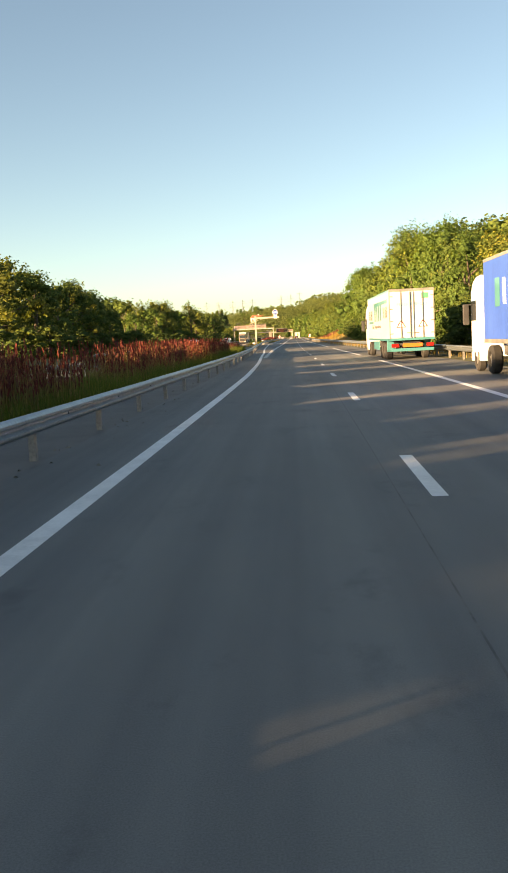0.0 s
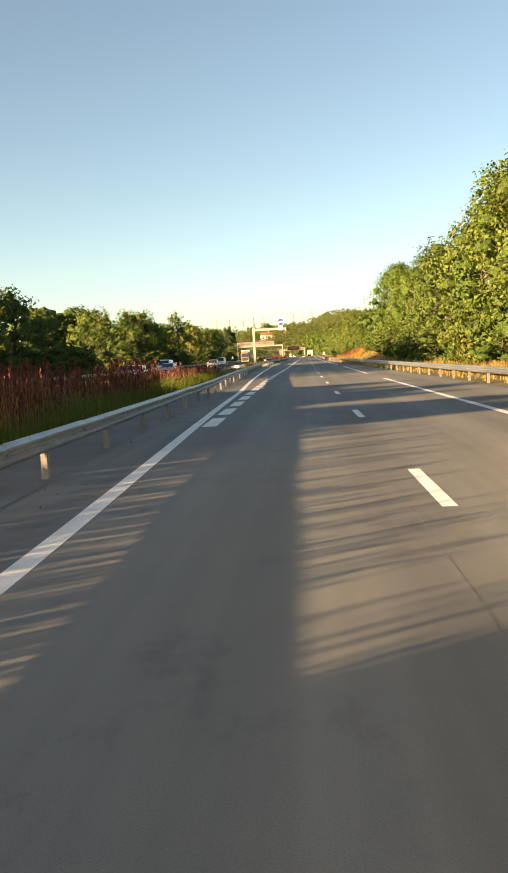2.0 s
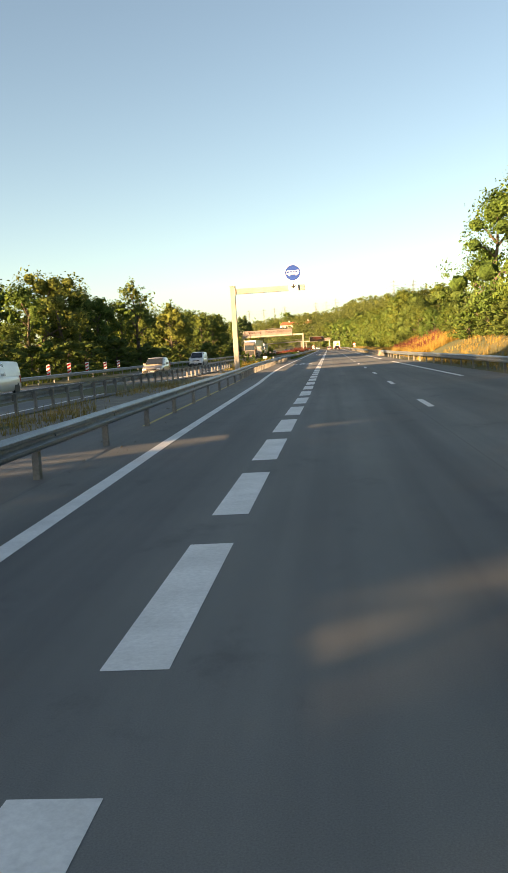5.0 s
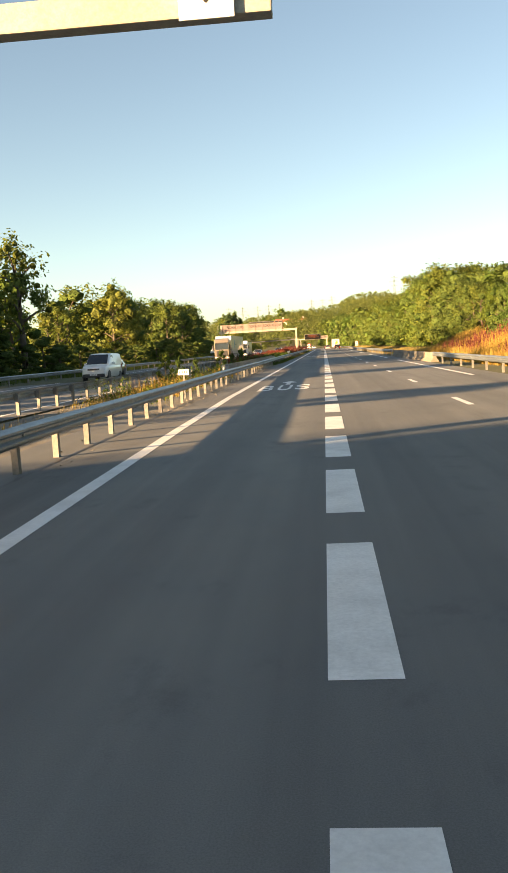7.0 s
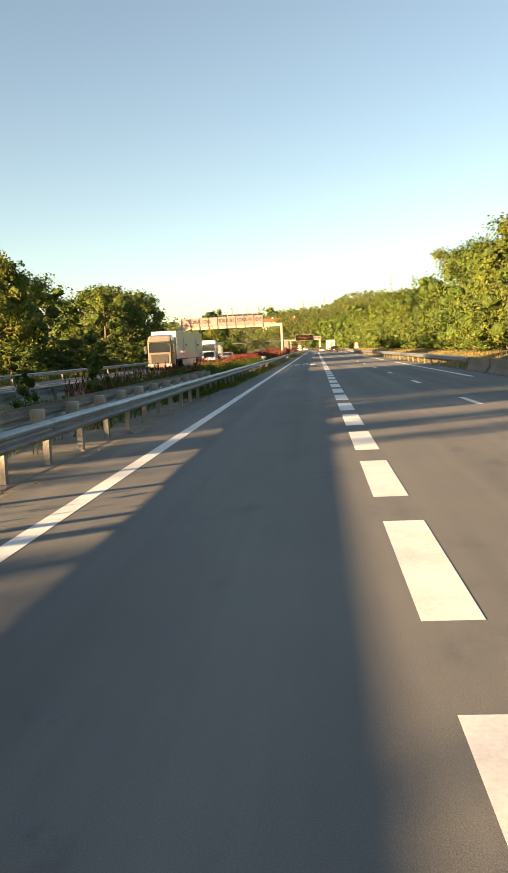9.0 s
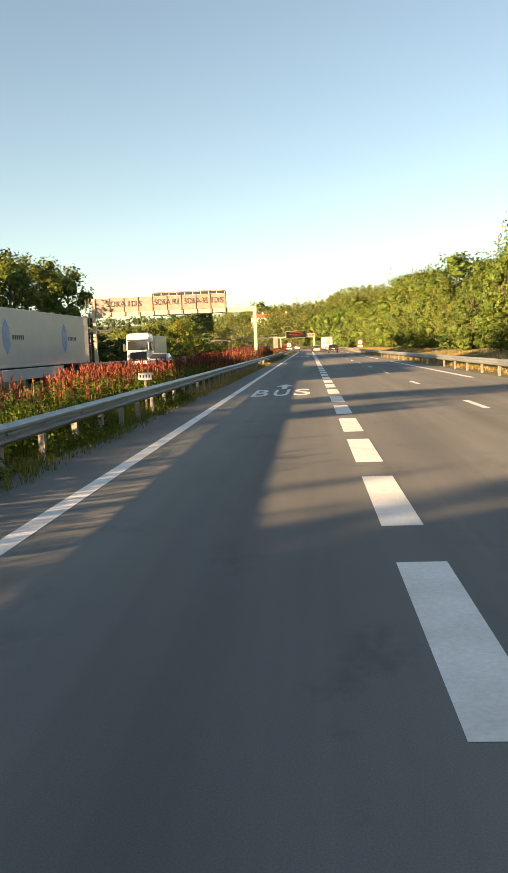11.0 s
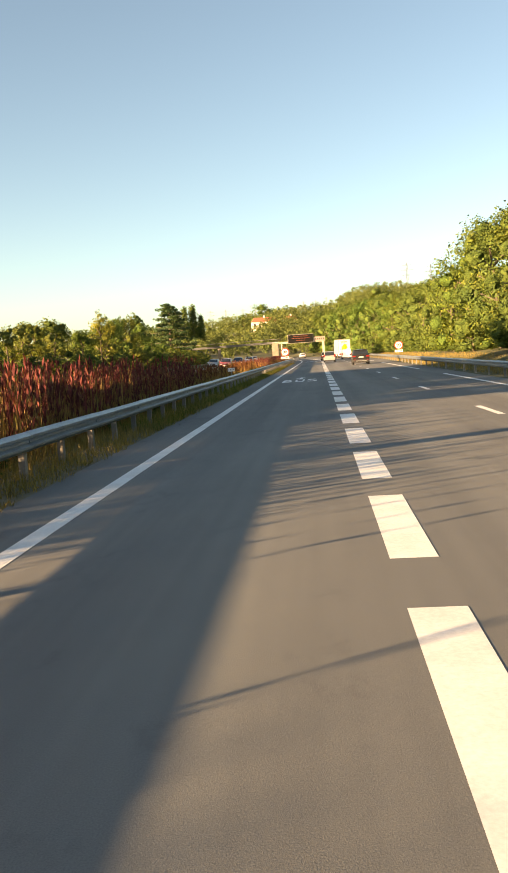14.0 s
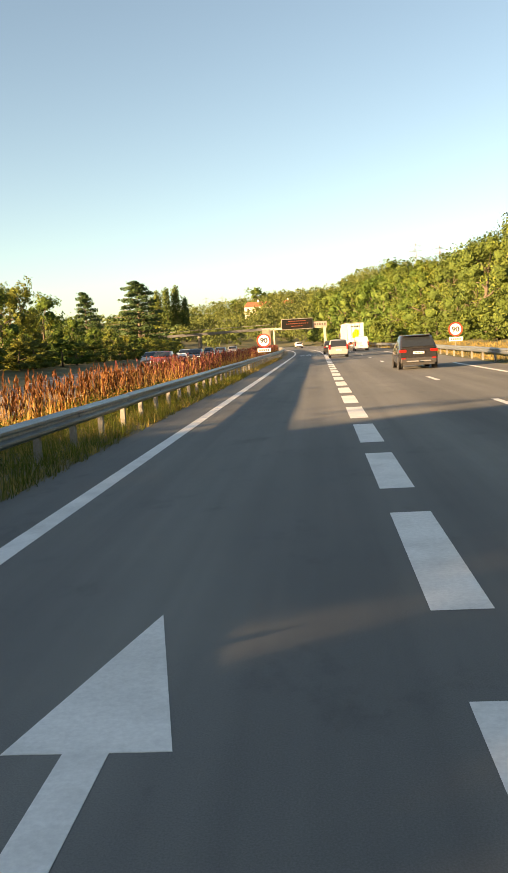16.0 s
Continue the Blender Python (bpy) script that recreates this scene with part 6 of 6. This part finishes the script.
def lorry_cab(parent, y0, colour, w=1.25, h=3.6, length=2.3):
    """A cab-over tractor whose front is at y0 + length, heading +y."""
    st = [(y0, 0.55, h - 0.1, w * 0.98), (y0 + length * 0.55, 0.55, h, w), (y0 + length - 0.28, 0.55, h - 0.15, w * 0.98), (y0 + length - 0.04, 0.55, h - 0.75, w * 0.92), (y0 + length, 0.55, 1.75, w * 0.90)]
    part("cab", loft(st, lambda s: [(s[3] * 0.96, s[1]), (s[3], s[1] + 0.3), (s[3], s[2] - 0.5), (s[3] * 0.93, s[2] - 0.08), (s[3] * 0.8, s[2]), (0, s[2] + 0.03)]), colour, parent)
    f = y0 + length
    v = [(-w * 0.86, f + 0.005, 1.85), (w * 0.86, f + 0.005, 1.85), (w * 0.84, f - 0.03, 2.78), (-w * 0.84, f - 0.03, 2.78)]
    v += [(x, y - 0.08, z) for x, y, z in v]
    mesh("windscreen", v, [(0, 1, 2, 3), (4, 7, 6, 5), (0, 4, 5, 1), (1, 5, 6, 2), (2, 6, 7, 3), (3, 7, 4, 0)], WINDOW, parent)
    part("grille", box_bm(-w * 0.7, w * 0.7, f - 0.1, f + 0.03, 0.75, 1.65, 0.03), PLASTIC, parent)
    part("bumper", box_bm(-w * 0.95, w * 0.95, f - 0.3, f + 0.05, 0.35, 0.72, 0.05), colour, parent)
    part("sun_visor", box_bm(-w * 0.85, w * 0.85, f - 0.1, f + 0.12, 2.82, 2.95, 0.02), PLASTIC, parent)
    for sd in (-1, 1):
        part("side_window", box_bm(min(sd * (w - 0.02), sd * (w + 0.012)), max(sd * (w - 0.02), sd * (w + 0.012)), f - 1.3, f - 0.35, 1.9, 2.65, 0.02), WINDOW, parent)
        part("headlamp", box_bm(min(sd * w * 0.6, sd * w * 0.92), max(sd * w * 0.6, sd * w * 0.92), f - 0.05, f + 0.06, 0.5, 0.68, 0.02), CLEAR_LAMP, parent)
        mr = part("mirror", box_bm(min(sd * (w + 0.06), sd * (w + 0.30)), max(sd * (w + 0.06), sd * (w + 0.30)), f - 0.32, f - 0.2, 1.75, 2.55, 0.04), PLASTIC, parent)
        part("mirror_arm", box_bm(min(sd * (w - 0.05), sd * (w + 0.12)), max(sd * (w - 0.05), sd * (w + 0.12)), f - 0.28, f - 0.24, 2.5, 2.55), PLASTIC, mr)
        wheel(parent, sd * (w - 0.18), f - 1.15, 0.5, 0.30, sd)
        part("step", box_bm(min(sd * (w - 0.25), sd * w), max(sd * (w - 0.25), sd * w), f - 2.2, f - 1.75, 0.4, 1.0, 0.03), colour, parent)
        wheel(parent, sd * (w - 0.18), y0 - 1.3, 0.5, 0.36, sd)
    part("tractor_frame", box_bm(-0.45, 0.45, y0 - 2.0, y0 + 0.2, 0.6, 0.95, 0.02), PLASTIC, parent)


def semi(name, label, m, cab_colour, skin, trim, length=13.4, top=4.0, floor=1.22, kind="box"):
    """A tractor with a trailer; the rear doors are at y = 0 and it heads along +y."""
    t = tagged(empty(name, m), label, "lorry")
    w = 1.275
    part("trailer_body", box_bm(-w, w, 0.0, length, floor, top, 0.02), skin, t)
    part("roof_trim", box_bm(-w - 0.01, w + 0.01, -0.01, length + 0.01, top - 0.10, top + 0.012, 0.012), trim, t)
    part("lower_trim", box_bm(-w - 0.012, w + 0.012, -0.012, length, floor - 0.12, floor + 0.02, 0.01), trim, t)
    part("chassis", box_bm(-0.5, 0.5, 0.3, length - 0.6, floor - 0.42, floor - 0.12, 0.02), PLASTIC, t)
    for sd in (-1, 1):
        d = part("rear_door", box_bm(min(sd * 0.02, sd * (w - 0.05)), max(sd * 0.02, sd * (w - 0.05)), -0.035, 0.0, floor + 0.06, top - 0.14, 0.008), TRAILER_WHITE if kind == "box" else skin, t)
        for x in (0.10, 0.62):
            part("lock_rod", box_bm(sd * x - 0.016, sd * x + 0.016, -0.075, -0.045, floor + 0.02, top - 0.16), GALV_DULL, d)
        for z in (floor + 0.25, floor + 0.95, floor + 1.65, floor + 2.35):
            part("hinge", box_bm(min(sd * (w - 0.2), sd * (w - 0.02)), max(sd * (w - 0.2), sd * (w - 0.02)), -0.06, -0.03, z, z + 0.06), GALV_DULL, d)
        part("lock_handle", box_bm(min(sd * 0.05, sd * 0.32), max(sd * 0.05, sd * 0.32), -0.09, -0.06, floor + 0.28, floor + 0.33), GALV_DULL, d)
        if kind == "box":
            tr = part("warning_triangle", poly_bm([(sd * 0.62 - 0.28, floor + 0.62), (sd * 0.62 + 0.28, floor + 0.62), (sd * 0.62, floor + 1.06)], 0.003), SIGN_RED, d)
            tr.matrix_basis = pose(0, -0.039, 0)
            ti = part("triangle_face", poly_bm([(sd * 0.62 - 0.20, floor + 0.665), (sd * 0.62 + 0.20, floor + 0.665), (sd * 0.62, floor + 0.975)], 0.003), SIGN_WHITE, d)
            ti.matrix_basis = pose(0, -0.042, 0)
        part("tail_lamp", box_bm(min(sd * 0.78, sd * 1.2), max(sd * 0.78, sd * 1.2), -0.09, 0.02, 0.72, 0.92, 0.02), RED_LAMP, t, "red tail lamp cluster")
        for k in range(3):
            wheel(t, sd * (w - 0.2), 2.4 + 1.31 * k, 0.5, 0.38, sd)
        part("mudguard", box_bm(min(sd * (w - 0.4), sd * w), max(sd * (w - 0.4), sd * w), 1.55, 1.68, 0.45, 1.1, 0.02), trim, t)
        part("side_guard", box_bm(min(sd * (w - 0.06), sd * w), max(sd * (w - 0.06), sd * w), 6.1, length - 3.9, 0.5, 1.05, 0.02), trim, t)
        part("landing_leg", box_bm(sd * 0.7 - 0.06, sd * 0.7 + 0.06, length - 3.4, length - 3.28, 0.12, 0.9, 0.01), GALV_DULL, t)
    part("underrun_bar", box_bm(-1.2, 1.2, -0.06, 0.06, 0.48, 0.66, 0.02), trim, t)
    part("reflector_panel", box_bm(-0.56, 0.56, -0.08, 0.0, 0.72, 0.93, 0.01), ORANGE, t, "orange reflector panel")
    part("door_frame", box_bm(-w - 0.006, w + 0.006, -0.02, 0.06, top - 0.16, top + 0.02, 0.006), GALV_DULL, t)
    for sd in (-1, 1):
        part("corner_post", box_bm(min(sd * (w - 0.06), sd * (w + 0.008)), max(sd * (w - 0.06), sd * (w + 0.008)), -0.03, 0.07, floor - 0.02, top, 0.006), GALV_DULL, t)
    lorry_cab(t, length + 0.55, cab_colour)
    return t


def on_side(parent, name, points, mat, x, depth=0.004):
    """A flat shape on the trailer's left side: points are (along y, up z)."""
    b = bmesh.new()
    a = [b.verts.new((x, y, z)) for y, z in points]
    c = [b.verts.new((x - depth, y, z)) for y, z in points]
    b.faces.new(a)
    b.faces.new(c[::-1])
    for i in range(len(a)):
        j = (i + 1) % len(a)
        b.faces.new((a[i], a[j], c[j], c[i]))
    bmesh.ops.recalc_face_normals(b, faces=b.faces[:])
    return part(name, b, mat, parent)


# refrigerated lorry standing on the hard shoulder
fridge = semi("refrigerated_lorry", "white refrigerated lorry with teal trim on the hard shoulder", drive(8.85, -114.3), WHITE_PAINT, TRAILER_WHITE, TEAL)
# a broad band with block shapes, the near end raised
on_side(fridge, "logo_shape", [(1.0, 3.30), (8.9, 3.30), (8.9, 3.52), (1.0, 3.52)], TEAL, -1.279)
on_side(fridge, "logo_shape", [(9.2, 2.22), (12.6, 2.22), (12.6, 2.36), (9.2, 2.36)], TEAL, -1.279)
for y0, y1 in ((7.6, 8.8), (6.5, 7.4), (5.3, 6.3), (4.2, 5.1)):
    on_side(fridge, "logo_shape", [(y0 + 0.25, 2.32), (y1 - 0.15, 2.32), (y1, 3.30), (y0, 3.30)], TEAL, -1.279)
for y0 in (12.4, 11.0):
    for dy in (0.0, 0.55):
        on_side(fridge, "logo_shape", [(y0 - dy - 0.28, 2.45), (y0 - dy, 2.45), (y0 - dy - 0.1, 3.1), (y0 - dy - 0.38, 3.1)], GRAFFITI, -1.279)
for y0 in (3.4, 2.2):
    for dy in (0.0, 0.55):
        on_side(fridge, "logo_shape", [(y0 - dy - 0.28, 2.45), (y0 - dy, 2.45), (y0 - dy - 0.1, 3.1), (y0 - dy - 0.38, 3.1)], GRAFFITI, -1.279)
lettering("words", "Quality Transport Services", 0.30, 5.6, GRAFFITI, fridge, Matrix.Translation((-1.279, 10.4, 1.82)) @ Matrix(((0, 0, -1, 0), (-1, 0, 0, 0), (0, 1, 0, 0), (0, 0, 0, 1))), 0.004)
gm = part("green_mark", box_bm(0.55, 0.95, -0.045, -0.036, 3.45, 3.75, 0.004), paint("green_sticker", (0.08, 0.36, 0.20)), fridge)
lettering("words", "FRIGORIFICO", 0.17, 1.72, paint("pale_blue_mark", (0.20, 0.38, 0.46)), fridge, pose(-0.84, -0.04, 3.06, 90, 0, 0), 0.004, 0.012)

# blue curtain-sided lorry behind it
blue = semi("curtain_lorry", "blue curtain-sided lorry with a white cab on the hard shoulder", drive(10.15, -146.2), WHITE_PAINT, CURTAIN_BLUE, GALV_DULL, 13.4, 4.0, 1.2, "curtain")
on_side(blue, "logo_shape", [(10.9, 2.3), (11.6, 2.3), (11.6, 3.25), (10.9, 3.25)], TEAL, -1.279)
for y0, h in ((10.0, 3.2), (9.2, 2.95), (8.55, 3.25), (8.0, 3.25), (7.3, 2.95), (6.4, 2.95)):
    on_side(blue, "logo_shape", [(y0, 2.35), (y0 + 0.42, 2.35), (y0 + 0.5, h), (y0 + 0.1, h)], SIGN_WHITE, -1.279)

# box lorry far ahead
ahead = semi("box_lorry", "white box lorry with a yellow motif far ahead", drive(6.1, 389), WHITE_PAINT, TRAILER_WHITE, TRAILER_WHITE)
ym = part("yellow_motif", poly_bm([(-0.5, 1.7), (0.15, 1.6), (0.55, 2.2), (0.5, 2.9), (-0.05, 3.0), (-0.5, 2.4)], 0.004), paint("yellow_mark", (0.62, 0.48, 0.03)), ahead)
ym.matrix_basis = pose(0, -0.045, 0)
for k in range(6):
    part("mark", box_bm(-0.7 + 0.24 * k, -0.52 + 0.24 * k, -0.045, -0.036, 3.3, 3.55), BLACK, ahead)

# lorries on the opposite carriageway: the trailer is behind the cab
grey = semi("grey_lorry", "grey trailer with blue leaf motifs behind a taupe cab", drive(-16.2, 178.0, True), TAUPE, TRAILER_GREY, TRAILER_GREY, 20.5, 4.0, 1.25)
for y0 in (5.6, 15.4):
    on_side(grey, "leaf_motif", [(y0, 1.75), (y0 + 0.5, 2.2), (y0 + 0.55, 3.0), (y0 + 0.05, 3.5), (y0 - 0.45, 3.0), (y0 - 0.5, 2.2)], LOGO_BLUE, -1.279)
    for k in range(6):
        on_side(grey, "mark", [(y0 - 1.0 - 0.3 * k, 2.5), (y0 - 0.82 - 0.3 * k, 2.5), (y0 - 0.82 - 0.3 * k, 2.72), (y0 - 1.0 - 0.3 * k, 2.72)], GRAFFITI, -1.279)
semi("white_lorry", "white box lorry on the opposite carriageway", drive(-18.2, 221.0, True), WHITE_PAINT, TRAILER_WHITE, TRAILER_WHITE, 7.6, 3.3, 1.1)

# ---- small wear on the road ----
JOINT = material("pale_joint_filler", [(0.3, (0.07, 0.072, 0.07)), (0.7, (0.16, 0.158, 0.15))], 3.0, 30.0, 0.85, bump=0.05)
seam = tagged(strip("tar_seam", [(y, u - 0.32) for y, u in LANE_LINE], [(y, u - 0.305) for y, u in LANE_LINE], -320, 600, 0.002, JOINT), "thin pale joint in the asphalt beside the lane dashes", "road seam", kind="structure")


rng = np.random.default_rng(77)
# litter and stones along the edge
sv, sf = [], []
for _ in range(900):
    y = rng.uniform(-165, 320)
    u = lerp(LEFT_RAIL, y) + rng.normal() * 0.35 + 0.15
    p = at(u, y, 0.0)
    s = rng.uniform(0.008, 0.035)
    o = len(sv)
    for _k in range(4):
        sv.append((p.x + rng.normal() * s, p.y + rng.normal() * s, 0.002))
    sv.append((p.x, p.y, s * 1.2))
    sf += [(o, o + 1, o + 4), (o + 1, o + 2, o + 4), (o + 2, o + 3, o + 4), (o + 3, o, o + 4)]
tagged(mesh("roadside_stones", sv, sf, GRAVEL), "small stones and crumbs along the guard rail", "stones", kind="stuff")

joint = [(y, u + 0.16) for y, u in LEFT_RAIL]
tagged(strip("joint_seam", joint, [(y, u + 0.07) for y, u in joint], -200, 100, 0.005, BLACK), "dark joint along the foot of the guard rail", "road seam", kind="structure")
tagged(strip("yellow_edge", [(-20, -3.40), (0, -3.86), (10, -4.06), (19, -4.33)], [(-20, -3.30), (0, -3.74), (10, -3.96), (19, -4.27)], -14, 19, 0.003, PAINT_YELLOW), "worn yellow line along the foot of the guard rail", "road marking", kind="structure")
tagged(strip("dirt_strip", [(y, u - 0.9) for y, u in LEFT_RAIL], [(y, u + 0.42) for y, u in LEFT_RAIL], 40, 104, 0.002, GRAVEL, 2), "strip of pale dirt under the guard rail", "ground", kind="structure")
tagged(strip("paved_strip", [(y, u - 1.7) for y, u in LEFT_RAIL], joint, -190, -22, 0.003, ASPHALT_OLD, 2), "pale paved strip under the guard rail", "road", kind="structure")
